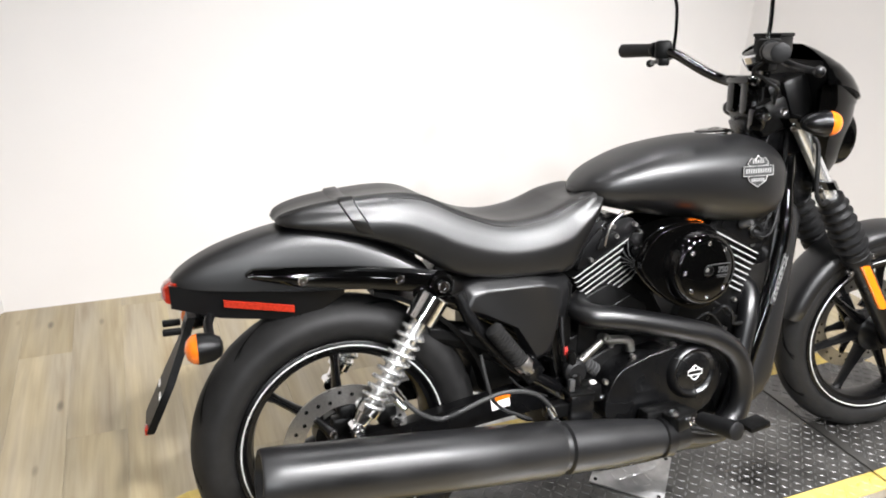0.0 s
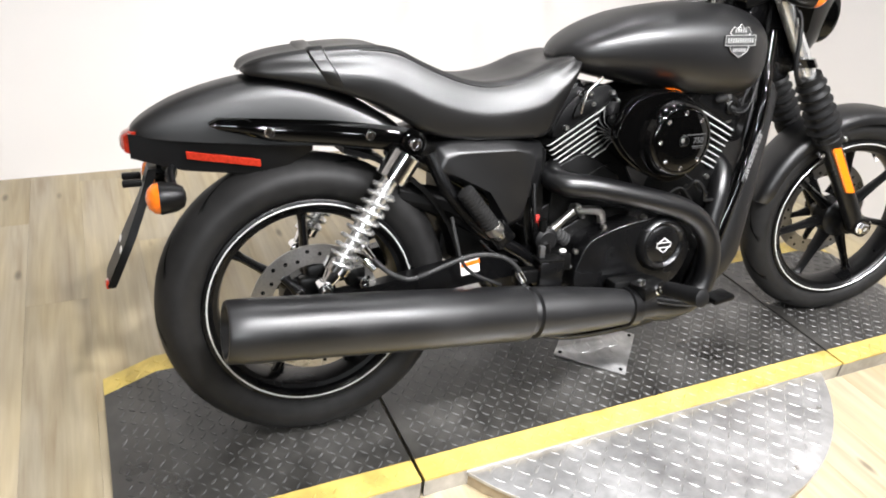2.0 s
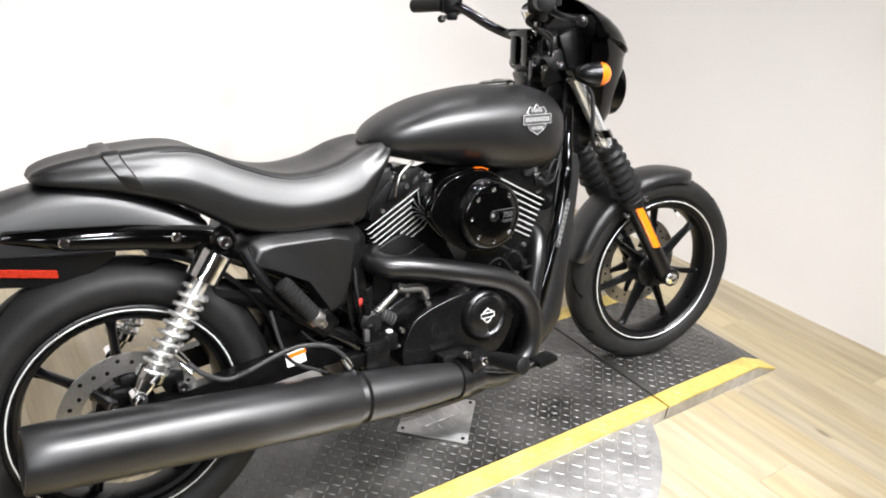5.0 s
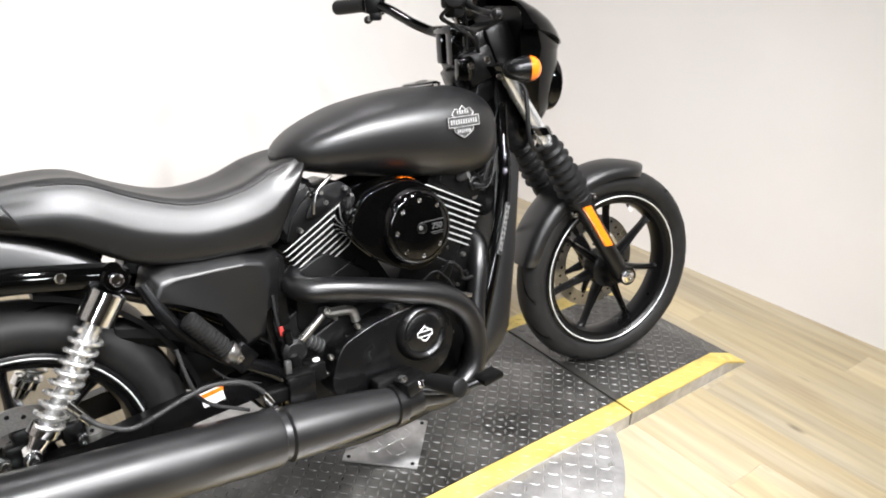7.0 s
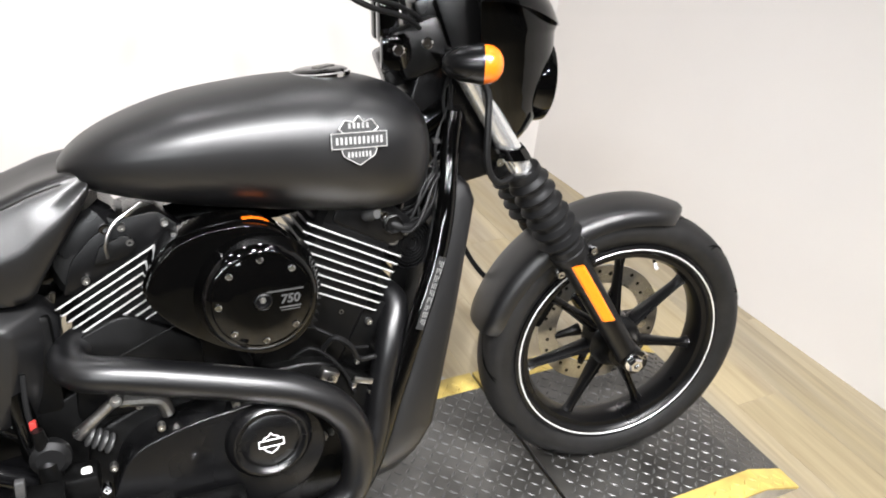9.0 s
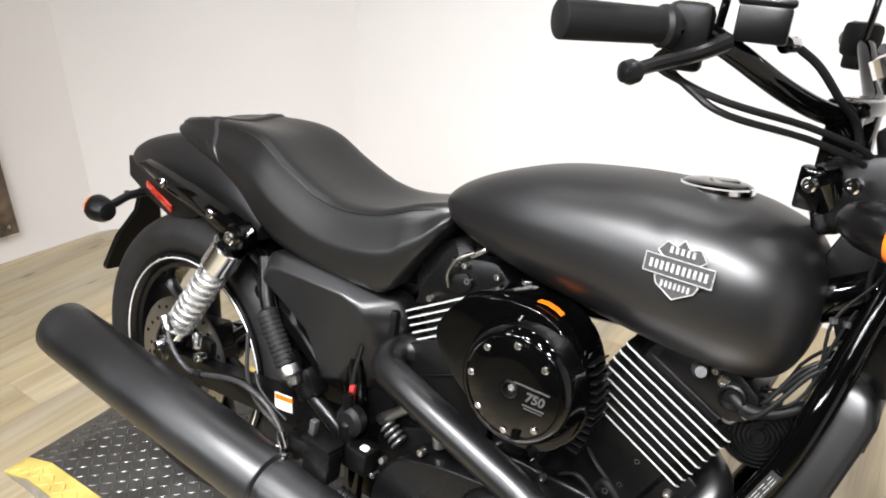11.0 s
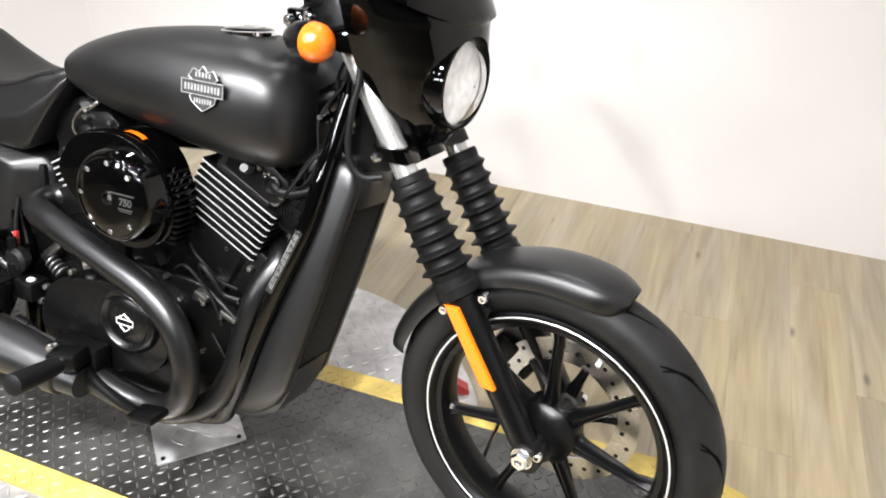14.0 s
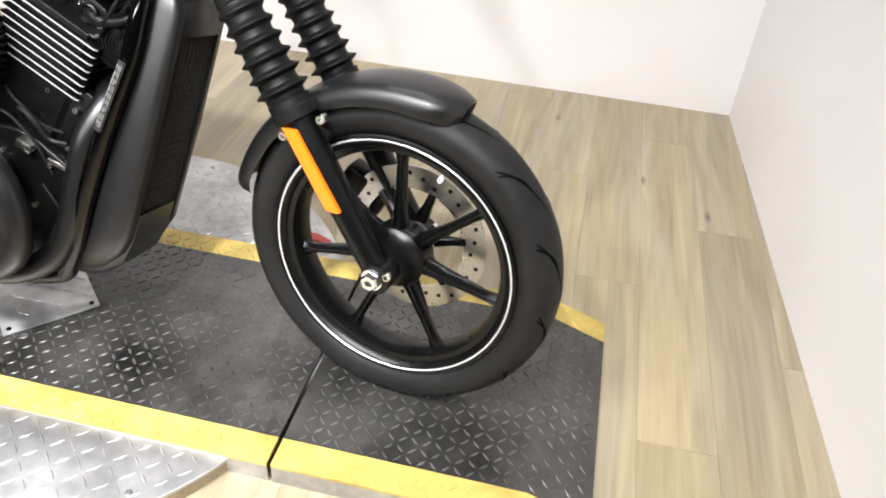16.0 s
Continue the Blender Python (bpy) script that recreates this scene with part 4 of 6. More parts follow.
bp("cap_ring", lathe([(-0.003, 0.0465), (0.0025, 0.0465), (0.004, 0.0425), (-0.003, 0.0425)], (0.938, 0.0, 0.8675), (-0.06, 0, 1), 40, close=True), M_CHROME, "chrome ring", cap)
bp("cap_flap", block((0.945, 0.004, 0.8765), (0.034, 0.016, 0.003), 0.001, (0, -3, 30)), M_STEEL, "", cap)


def shield(c, s, depth, side=-1):
    """A plain shield-and-bar emblem, in the (x, z) plane."""
    out = slab([(c[0] + s * u, c[2] + s * v) for u, v in ((-0.30, 0.52), (-0.12, 0.46), (0, 0.62), (0.12, 0.46), (0.30, 0.52), (0.44, 0.30), (0.34, 0.20), (0.34, -0.20), (0.40, -0.26), (0.34, -0.42), (0, -0.66), (-0.34, -0.42), (-0.40, -0.26), (-0.34, -0.20), (-0.34, 0.20), (-0.44, 0.30))],
               c[1], c[1] + side * depth, 0.0006, 1)
    bar = slab([(c[0] + s * u, c[2] + s * v) for u, v in ((-0.62, 0.20), (0.62, 0.20), (0.62, -0.20), (-0.62, -0.20))], c[1] + side * depth * 0.4, c[1] + side * depth * 1.7, 0.0006, 1)
    return join(out, bar)


BM = pose(0.953, -0.1335, 0.791, -3, 0, -2) @ Matrix.Diagonal((1.0, 1.0, 0.84, 1.0))
bdg = bp("tank_badge", shield((0, 0, 0), 0.064, 0.003), M_PEWTER, "silver shield emblem", tank, m=BM)
so = [(0.064 * u, -0.0034, 0.064 * v) for u, v in ((-0.30, 0.52), (-0.12, 0.46), (0, 0.62), (0.12, 0.46), (0.30, 0.52), (0.44, 0.30), (0.34, 0.20), (0.34, -0.20), (0.40, -0.26), (0.34, -0.42), (0, -0.66), (-0.34, -0.42), (-0.40, -0.26), (-0.34, -0.20), (-0.34, 0.20), (-0.44, 0.30))]
bo = [(0.064 * u, -0.0054, 0.064 * v) for u, v in ((-0.62, 0.20), (0.62, 0.20), (0.62, -0.20), (-0.62, -0.20))]
edge_ = [tube([p, q], 0.0009, 6, raw=True) for o_ in (so, bo) for p, q in zip(o_, o_[1:] + o_[:1])]
bp("emblem_edge", join(*edge_), M_BADGE, "bright raised rim", bdg, m=BM)
bars_ = []
for r, (z, n, w) in enumerate(((0.024, 5, 0.032), (0.0, 11, 0.070), (-0.024, 7, 0.036))):
    for k in range(n):
        bars_.append(block((-w / 2 + w * (k + 0.5) / n, -0.0056 if r == 1 else -0.0036, z), (w / n * 0.52, 0.0008, 0.012 if r == 1 else 0.009), 0))
tagged(bp("emblem_relief", join(*bars_), M_BADGE, "", bdg, m=BM), kind="stuff")

# seat
ST = Matrix.Translation((0.004, 0.028, 0))
SEAT = [(-0.086, 0.748, 0.744, 0.046), (-0.077, 0.758, 0.740, 0.064), (-0.052, 0.768, 0.736, 0.079), (-0.01, 0.777, 0.729, 0.090), (0.045, 0.784, 0.717, 0.098), (0.11, 0.789, 0.698, 0.107), (0.162, 0.788, 0.676, 0.114), (0.205, 0.778, 0.648, 0.121), (0.262, 0.750, 0.620, 0.126),
        (0.337, 0.722, 0.608, 0.129), (0.398, 0.715, 0.605, 0.130), (0.463, 0.724, 0.603, 0.129), (0.508, 0.740, 0.606, 0.126), (0.530, 0.749, 0.634, 0.123), (0.560, 0.757, 0.679, 0.117), (0.584, 0.762, 0.714, 0.110), (0.598, 0.764, 0.736, 0.100)]


def seat_ring(x, zt, zb, w, lift=0.0):
    h = zt - zb
    e = min(1.0, h / 0.08)
    cr = zt - 0.024 * e - 0.32 * h
    half = [(0.0, zt - 0.006), (0.35, zt - 0.003), (0.60, zt + 0.001), (0.74, zt + 0.001), (0.805, zt - 0.003), (0.826, zt - 0.008 * e), (0.838, zt - 0.014 * e), (0.848, zt - 0.020 * e), (0.90, zt - 0.020 * e + (cr - zt + 0.026 * e) * 0.38), (0.982, cr + 0.006 * e), (0.996, cr), (1.0, cr - 0.005 * e), (1.0, cr - 0.012 * e), (0.990, zb + 0.10 * h), (0.95, zb), (0.5, zb + 0.002)]
    pts = [V(x, -u * w, z) for u, z in half]
    pts = [V(p.x, p.y + (-lift if p.y < -0.01 else 0), p.z + lift * (1 if p.z > zb + 0.01 else 0)) for p in pts]
    return pts + [V(p.x, -p.y, p.z) for p in reversed(pts[1:])]


seat = bp("seat", loft([seat_ring(*r) for r in spline_rows(SEAT, 4)]), M_SEAT, "one-piece black vinyl saddle", sharp=70, m=ST)
strap_rows = ((0.028, 0.0), (0.032, 0.004), (0.056, 0.004), (0.060, 0.0))


def seat_at(x):
    rows = spline_rows(SEAT, 4)
    for a, b in zip(rows, rows[1:]):
        if a[0] <= x <= b[0]:
            return a + (b - a) * (x - a[0]) / (b[0] - a[0])
    return rows[-1]


rings = []
for x, lift in strap_rows:
    ring = []
    base = seat_ring(*seat_at(x), lift=lift)
    for p in base:
        k = min(1.0, max(0.0, (0.779 - p.z) / 0.08))
        xx = x + 0.045 * k
        ring.append(V(xx, p.y * (1 + 0.03 * k), p.z - 0.004 * k))
    rings.append(ring)
bp("seat_strap", loft(rings), M_SEAT, "narrow black passenger strap", seat, sharp=50, m=ST)
row = []
for r in spline_rows(SEAT, 4):
    if 0.12 < r[0] < 0.57:
        row.append(V(r[0], -r[3] * 0.828, r[1] - 0.0075))
bp("seam", tube(row, 0.0016, 6, raw=True), M_SEAT, "stitched piping seam", seat, m=ST)
bp("seam", tube([V(p.x, -p.y, p.z) for p in row], 0.0016, 6, raw=True), M_SEAT, "stitched piping seam", seat, m=ST)

# tail mudguard
TAIL = [(-0.283, 0.648, 0.645, 0.020), (-0.271, 0.661, 0.638, 0.036), (-0.240, 0.682, 0.632, 0.048), (-0.195, 0.703, 0.627, 0.058), (-0.137, 0.721, 0.622, 0.067), (-0.068, 0.735, 0.616, 0.073), (0.012, 0.735, 0.611, 0.080), (0.082, 0.713, 0.605, 0.088), (0.145, 0.679, 0.597, 0.095), (0.20, 0.643, 0.597, 0.100)]
rings = []
for x, zt, zb, w in spline_rows(TAIL, 4):
    h = zt - zb
    half = [(0, zt), (0.40, zt - 0.01 * h), (0.66, zt - 0.05 * h), (0.83, zt - 0.14 * h), (0.93, zt - 0.32 * h), (0.985, zt - 0.58 * h), (1.0, zt - 0.82 * h), (1.0, zb), (0.5, zb)]
    pts = [V(x, -u * w, z) for u, z in half]
    rings.append(pts + [V(p.x, -p.y, p.z) for p in reversed(pts[1:])])
tail = bp("rear_mudguard", loft(rings), M_DENIM, "matte black rear mudguard cowl", sharp=70, m=ST)
for s in (-1, 1):
    def sw(x):
        return lerp_table(x, [(-0.16, 0.070), (-0.05, 0.086), (0.13, 0.114), (0.235, 0.124)])
    rail = loft([[V(x, s * (sw(x) - 0.014), z0), V(x, s * (sw(x) - 0.003), z0 + 0.10 * (z1 - z0)), V(x, s * (sw(x) + 0.001), z0 + 0.35 * (z1 - z0)), V(x, s * sw(x), z0 + 0.62 * (z1 - z0)), V(x, s * (sw(x) - 0.004), z0 + 0.85 * (z1 - z0)), V(x, s * (sw(x) - 0.016), z1)] for x, z0, z1 in ((-0.150, 0.659, 0.663), (-0.135, 0.650, 0.671), (-0.05, 0.627, 0.667), (0.06, 0.617, 0.661), (0.13, 0.607, 0.653), (0.19, 0.597, 0.645), (0.215, 0.595, 0.639), (0.235, 0.607, 0.629))])
    st = bp("fender_strut", rail, M_GLOSS, "gloss black mudguard strut")
    for x, z in ((-0.05, 0.645), (0.129, 0.634)):
        bp("strut_bolt", bolt((x, s * (sw(x) + 0.001), z), (0, s, 0), 0.0095, 0.006), M_CHROME, "", st)
    bp("shock_mount", lathe([(0, 0.024), (0.03, 0.024), (0.034, 0.020), (0.034, 0.012)], (0.209, s * 0.100, 0.616), (0, s, 0), 28), M_GLOSS, "", st)
    bp("shock_bolt", bolt((0.209, s * 0.136, 0.616), (0, s, 0), 0.012, 0.008), M_CHROME, "", st)
    # shock absorber
    a, b = V(0.209, s * 0.123, 0.616), V(0.028, s * 0.126, 0.349)
    d = (b - a).normalized()
    L = (b - a).length
    sh = bp("shock_absorber", join(lathe([(0.0225, 0.010), (0.0230, 0.0300), (0.0250, 0.0315), (0.0790, 0.0315), (0.0810, 0.0300), (0.0815, 0.016)], a, d, 28)), M_CHROME, "chrome coil-over rear shock absorber")
    turns, coil = 9.0, []
    u = d.orthogonal().normalized()
    w_ = d.cross(u)
    for k in range(int(turns * 14) + 1):
        an = 2 * math.pi * k / 14
        t = 0.098 + (L - 0.098 - 0.055) * k / (turns * 14)
        coil.append(a + d * t + (u * math.cos(an) + w_ * math.sin(an)) * 0.0245)
    bp("spring", tube(coil, 0.0043, 8, raw=True), M_SPRING, "chrome coil spring", sh)
    bp("damper", lathe([(0.08, 0.017), (0.19, 0.017), (0.19, 0.0125), (L - 0.01, 0.0125)], a, d, 20), M_SPRING, "", sh)
    bp("preload_collar", lathe([(0.080, 0.014), (0.081, 0.0165), (0.096, 0.0165), (0.097, 0.012)], a, d, 20), M_AMBERC, "brassy preload collar", sh)
    bp("lower_cup", lathe([(L - 0.062, 0.014), (L - 0.060, 0.026), (L - 0.040, 0.026), (L - 0.036, 0.018), (L - 0.016, 0.014)], a, d, 24), M_CHROME, "", sh)
    bp("lower_eye", lathe([(-0.016, 0.015), (0.016, 0.015)], b, (0, 1, 0), 20), M_CHROME, "", sh)
    bp("lower_bolt", bolt(b + V(0, s * 0.018, 0), (0, s, 0), 0.010, 0.008), M_CHROME, "", sh)
    # swing arm
    bp("swing_arm", loft([[V(x, s * y + dy, z + dz) for dy, dz in ((-0.016, -h), (0.016, -h), (0.016, h), (-0.016, h))] for x, y, z, h in ((-0.030, 0.096, 0.294, 0.018), (0.015, 0.096, 0.296, 0.026), (0.15, 0.096, 0.312, 0.024), (0.35, 0.096, 0.335, 0.028), (0.52, 0.090, 0.345, 0.032))]), M_SATIN, "black swing arm")
    # rear indicators
    o = V(-0.234, s * 0.105, 0.547)
    ind = bp("rear_indicator", lathe([(0.032, 0.008), (0.028, 0.018), (0.014, 0.0255), (-0.008, 0.0285), (-0.012, 0.028), (-0.012, 0.001)], o, (1, 0, 0), 28), M_SATIN, "black bullet indicator housing")
    bp("lens", lathe([(-0.012, 0.0275), (-0.021, 0.0255), (-0.030, 0.017), (-0.034, 0.001)], o, (1, 0, 0), 28), M_ORANGE, "amber indicator lens", ind)
    bp("stem", tube([o + V(0.012, -s * 0.02, 0.01), o + V(0.012, -s * 0.06, 0.025), o + V(0.02, -s * 0.10, 0.03)], 0.009, 10, 3), M_SATIN, "", ind)
    # side reflector on the tail
    bp("tail_reflector", loft([[V(x, s * (lerp_table(x, [(-0.2, 0.051), (-0.06, 0.086)]) + k * 0.004), z) for z, k in ((-0.0075 + lerp_table(x, [(-0.2, 0.602), (-0.06, 0.583)]), 0), (-0.0058 + lerp_table(x, [(-0.2, 0.602), (-0.06, 0.583)]), 1), (0.0058 + lerp_table(x, [(-0.2, 0.602), (-0.06, 0.583)]), 1), (0.0075 + lerp_table(x, [(-0.2, 0.602), (-0.06, 0.583)]), 0))] for x in (-0.194, -0.190, -0.072, -0.068)]), M_RED, "red side reflector", m=ST)
under = bp("tail_underside", loft([[V(x, -w, z0), V(x, -w * 1.05, z1), V(x, w * 1.05, z1), V(x, w, z0)] for x, w, z0, z1 in ((-0.287, 0.034, 0.598, 0.642), (-0.20, 0.047, 0.572, 0.627), (-0.06, 0.081, 0.560, 0.617), (-0.01, 0.084, 0.579, 0.613), (0.03, 0.084, 0.602, 0.611))]), M_SATIN, "black plastic tail underside", m=ST)
bp("tail_light", loft([[V(x, y * w, z) for y, z in ((-1, z0), (-1, z1), (-0.5, z1 + 0.004), (0.5, z1 + 0.004), (1, z1), (1, z0))] for x, w, z0, z1 in ((-0.302, 0.014, 0.617, 0.628), (-0.295, 0.026, 0.608, 0.637), (-0.276, 0.033, 0.602, 0.645), (-0.256, 0.038, 0.606, 0.643))]), M_RED, "red tail light lens", m=ST)
hang = bp("plate_hanger", loft([[V(x - 0.006, -w, z), V(x + 0.010, -w, z), V(x + 0.010, w, z), V(x - 0.006, w, z)] for x, w, z in ((-0.255, 0.030, 0.575), (-0.275, 0.028, 0.520), (-0.305, 0.055, 0.455), (-0.345, 0.060, 0.375), (-0.350, 0.055, 0.365))]), M_PLAST, "curved black plastic number plate hanger", m=ST)
for s in (-1, 1):
    bp("plate_slot", block((-0.322, s * 0.035, 0.43), (0.006, 0.028, 0.008), 0.001, (0, 26, 0)), M_WHITE, "", hang, m=ST)
bp("hanger_reflector", block((-0.353, -0.045, 0.372), (0.006, 0.024, 0.014), 0.002), M_RED, "small red reflector", hang, m=ST)
for s in (-1, 1):
    bp("plate_light", block((-0.290, s * 0.030, 0.552), (0.034, 0.012, 0.013), 0.003), M_PLAST, "", hang, m=ST)

# side covers
for s in (-1, 1):
    back = [(0.252, 0.555), (0.268, 0.602), (0.300, 0.608), (0.440, 0.603), (0.520, 0.588), (0.541, 0.562), (0.537, 0.530), (0.519, 0.458), (0.494, 0.420), (0.418, 0.408), (0.372, 0.500), (0.300, 0.530)]
    face = [(0.266, 0.553), (0.282, 0.582), (0.306, 0.586), (0.440, 0.582), (0.476, 0.575), (0.486, 0.564), (0.485, 0.540), (0.469, 0.474), (0.454, 0.438), (0.418, 0.427), (0.384, 0.507), (0.318, 0.535)]
    sc_ = loft([[V(x, 0.03 + s * (0.03 + lerp_table(x, dep)), z) for x, z in ring] for ring, dep in ((back, [(0.2, 0.02), (0.6, 0.02)]), (back, [(0.25, 0.100), (0.42, 0.090), (0.54, 0.056)]), (face, [(0.25, 0.118), (0.42, 0.116), (0.49, 0.103)]))])
    bmesh.ops.bevel(sc_, geom=list(sc_.edges), offset=0.0065, segments=4, affect="EDGES", profile=0.5, clamp_overlap=True)
    bp("side_cover", sc_, M_DENIM, "matte black side cover with a creased face", sharp=30)

# frame
for s in (-1, 1):
    bp("frame_tube", tube([(x, 0.03 + s * y, z) for x, y, z in ((1.150, 0.055, 0.800), (1.136, 0.068, 0.730), (1.121, 0.088, 0.650), (1.101, 0.099, 0.572), (1.056, 0.113, 0.456), (1.010, 0.118, 0.329), (0.968, 0.116, 0.205), (0.915, 0.112, 0.155), (0.70, 0.14, 0.145), (0.52, 0.13, 0.17), (0.49, 0.12, 0.33), (0.47, 0.12, 0.48))], 0.0165, 16, 6), M_GLOSS, "gloss black frame tube")
    bp("frame_rail", tube([(0.49, s * 0.09, 0.40), (0.36, s * 0.08, 0.50), (0.24, s * 0.085, 0.57), (0.17, s * 0.085, 0.60)], 0.014, 12, 5), M_GLOSS, "gloss black subframe tube")
bp("frame_spine", tube([(1.14, 0, 0.80), (0.95, 0, 0.70), (0.70, 0, 0.66), (0.50, 0, 0.60)], 0.030, 14, 5), M_GLOSS, "gloss black backbone tube")
bp("head_tube", tube([V(1.540, 0.020, ZA - 0.006) + UP * 0.50, V(1.540, 0.020, ZA - 0.006) + UP * 0.69], 0.030, 20, 3), M_GLOSS, "gloss black steering head")

# engine
eng = bp("crankcase", slab(rounded([(0.53, 0.20), (0.55, 0.38), (0.66, 0.43), (0.90, 0.43), (1.00, 0.36), (1.01, 0.24), (0.94, 0.165), (0.62, 0.16)], 0.03), -0.080, 0.080, 0.012, 3), M_DARK, "black engine crankcase")
cc = bp("clutch_cover", slab(rounded([(0.565, 0.285), (0.600, 0.372), (0.690, 0.400), (0.800, 0.412), (0.868, 0.375), (0.885, 0.310), (0.845, 0.245), (0.70, 0.222), (0.60, 0.235)], 0.035, 6), -0.105, -0.180, 0.028, 6), M_SEMI, "semi-gloss black clutch cover", m=RS)
dc = bp("derby_cover", lathe([(-0.004, 0.066), (0.006, 0.064), (0.013, 0.059), (0.016, 0.055), (0.016, 0.052), (0.010, 0.047), (0.009, 0.044), (0.012, 0.038), (0.0135, 0.020), (0.0135, 0.001)], (0.794, -0.180, 0.346), (0, -1, 0), 56), M_SEMI, "round semi-gloss black inspection cover with a dished face", cc, m=RS)
eo = [(0.794 + 0.028 * u, -0.1945, 0.346 + 0.028 * v) for u, v in ((-0.30, 0.20), (-0.42, 0.32), (-0.12, 0.46), (0, 0.62), (0.12, 0.46), (0.42, 0.32), (0.30, 0.20), (0.66, 0.20), (0.66, -0.20), (0.30, -0.20), (0.38, -0.30), (0.32, -0.42), (0, -0.64), (-0.32, -0.42), (-0.38, -0.30), (-0.30, -0.20), (-0.66, -0.20), (-0.66, 0.20))]
bp("cover_emblem", join(*[tube([p, q], 0.0011, 6, raw=True) for p, q in zip(eo, eo[1:] + eo[:1])], tube([eo[0], eo[6]], 0.0009, 6, raw=True), tube([eo[9], eo[15]], 0.0009, 6, raw=True)), M_STRIPE, "small outlined shield emblem", dc, m=RS)
for k in range(9):
    a = 2 * math.pi * k / 9
    bp("case_bolt", bolt((0.725 + 0.155 * math.cos(a), -0.168, 0.318 + 0.092 * math.sin(a)), (0, -1, 0), 0.006, 0.006), M_STEEL, "", eng, m=RS)
for nm, ang, base, fins, q0, pitch, L0, L1 in (("rear_cylinder", 29, (0.632, 0.585), 8, 0.0385, 0.0119, 0.088, 0.105), ("front_cylinder", -27, (0.947, 0.580), 8, 0.0415, 0.0140, 0.085, 0.085)):
    c, s = math.cos(radians(ang)), math.sin(radians(ang))
    u, n = V(c, 0, s), V(-s, 0, c)
    o = V(base[0], 0, base[1])
    body = []
    for q, hw, hy in ((-0.26, 0.070, 0.060), (-0.055, 0.072, 0.060), (0.050, 0.068, 0.056), (0.052, 0.070, 0.054), (0.085, 0.064, 0.052), (0.105, 0.045, 0.045)):
        p = o + n * q
        body.append([p + u * (hw * a) + V(0, hy * b, 0) for a, b in ((-1, -0.8), (-0.85, -1), (0.85, -1), (1, -0.8), (1, 0.8), (0.85, 1), (-0.85, 1), (-1, 0.8))])
    cy = bp(nm, loft(body), M_DARK, "black finned engine cylinder")
    for k in range(fins):
        q = q0 - pitch * k
        p = o + n * q
        ring = [(-L0, -0.062), (-L0 + 0.004, -0.066), (L1 - 0.004, -0.066), (L1, -0.062), (L1, 0.062), (L1 - 0.004, 0.066), (-L0 + 0.004, 0.066), (-L0, 0.062)]
        fm = bp("cooling_fin", loft([[p + n * h + u * a * g + V(0, b * g, 0) for a, b in ring] for h, g in ((-0.0020, 0.965), (-0.0014, 1.0), (0.0014, 1.0), (0.0020, 0.965))]), M_DARK, "black cooling fin with a bright machined edge", cy).data
        fm.materials.append(M_FIN)
        for f in fm.polygons:
            f.material_index = 1 if f.normal.y < -0.6 else 0
    hd = o + n * 0.092
    bp("head_cover", loft([[hd + n * h + u * (a * g) + V(0, b * g, 0) for a, b in ((-0.052, -0.035), (-0.035, -0.052), (0.035, -0.052), (0.052, -0.035), (0.052, 0.035), (0.035, 0.052), (-0.035, 0.052), (-0.052, 0.035))] for h, g in ((-0.02, 1.0), (0.02, 1.0), (0.034, 0.85))]), M_SATIN, "black cylinder head cover", cy)
    bp("head_bolt", bolt(hd + u * 0.03 + V(0, -0.053, 0), (0, -1, 0), 0.008, 0.007), M_CHROME, "", cy)
rh = bp("rear_cylinder_head", slab(rounded([(0.548, 0.590), (0.566, 0.640), (0.596, 0.672), (0.633, 0.692), (0.682, 0.699), (0.716, 0.668), (0.690, 0.640)], 0.010), -0.058, 0.058, 0.006, 2), M_SATIN, "black rear cylinder head casting")
bp("plug_recess", slab(rounded([(0.592, 0.632), (0.604, 0.660), (0.640, 0.672), (0.652, 0.655), (0.640, 0.640)], 0.008), -0.0585, -0.066, 0.003, 2), M_DARK, "", rh)
for x, z in ((0.580, 0.612), (0.634, 0.682), (0.690, 0.682), (0.642, 0.660)):
    bp("head_bolt", bolt((x, -0.060, z), (0, -1, 0), 0.0055, 0.008), M_STEEL, "", rh)
bp("breather_lead", tube([(0.612, -0.066, 0.642), (0.612, -0.074, 0.664), (0.624, -0.072, 0.690), (0.648, -0.066, 0.706)], 0.0024, 8, 6), M_STEEL, "bare metal breather pipe", rh)
bp("pipe_bracket", block((0.652, -0.062, 0.706), (0.030, 0.006, 0.007), 0.002, (0, -35, 0)), M_STEEL, "", rh)
fh = bp("front_cylinder_head", slab(rounded([(0.930, 0.650), (0.952, 0.690), (1.020, 0.672), (1.062, 0.640), (1.052, 0.606), (1.022, 0.600)], 0.010), -0.056, 0.056, 0.006, 2), M_SATIN, "black front cylinder head casting")
bp("bolt_boss", lathe([(0, 0.017), (0.006, 0.017), (0.008, 0.014), (0.003, 0.010), (0.003, 0.001)], (1.030, -0.056, 0.634), (0, -1, 0), 20), M_DARK, "", fh)
for x, z in ((0.962, 0.672), (1.004, 0.660), (1.050, 0.618)):
    bp("head_bolt", bolt((x, -0.057, z), (0, -1, 0), 0.0052, 0.007), M_STEEL, "", fh)
bp("plug_cap", join(lathe([(0, 0.010), (0.012, 0.010), (0.016, 0.008), (0.030, 0.007)], (0.985, -0.060, 0.655), (0.3, -1, 0.3), 14), block((0.985, -0.062, 0.690), (0.022, 0.012, 0.018), 0.003, (0, -20, 0))), M_DULL, "grey spark plug cap", fh)
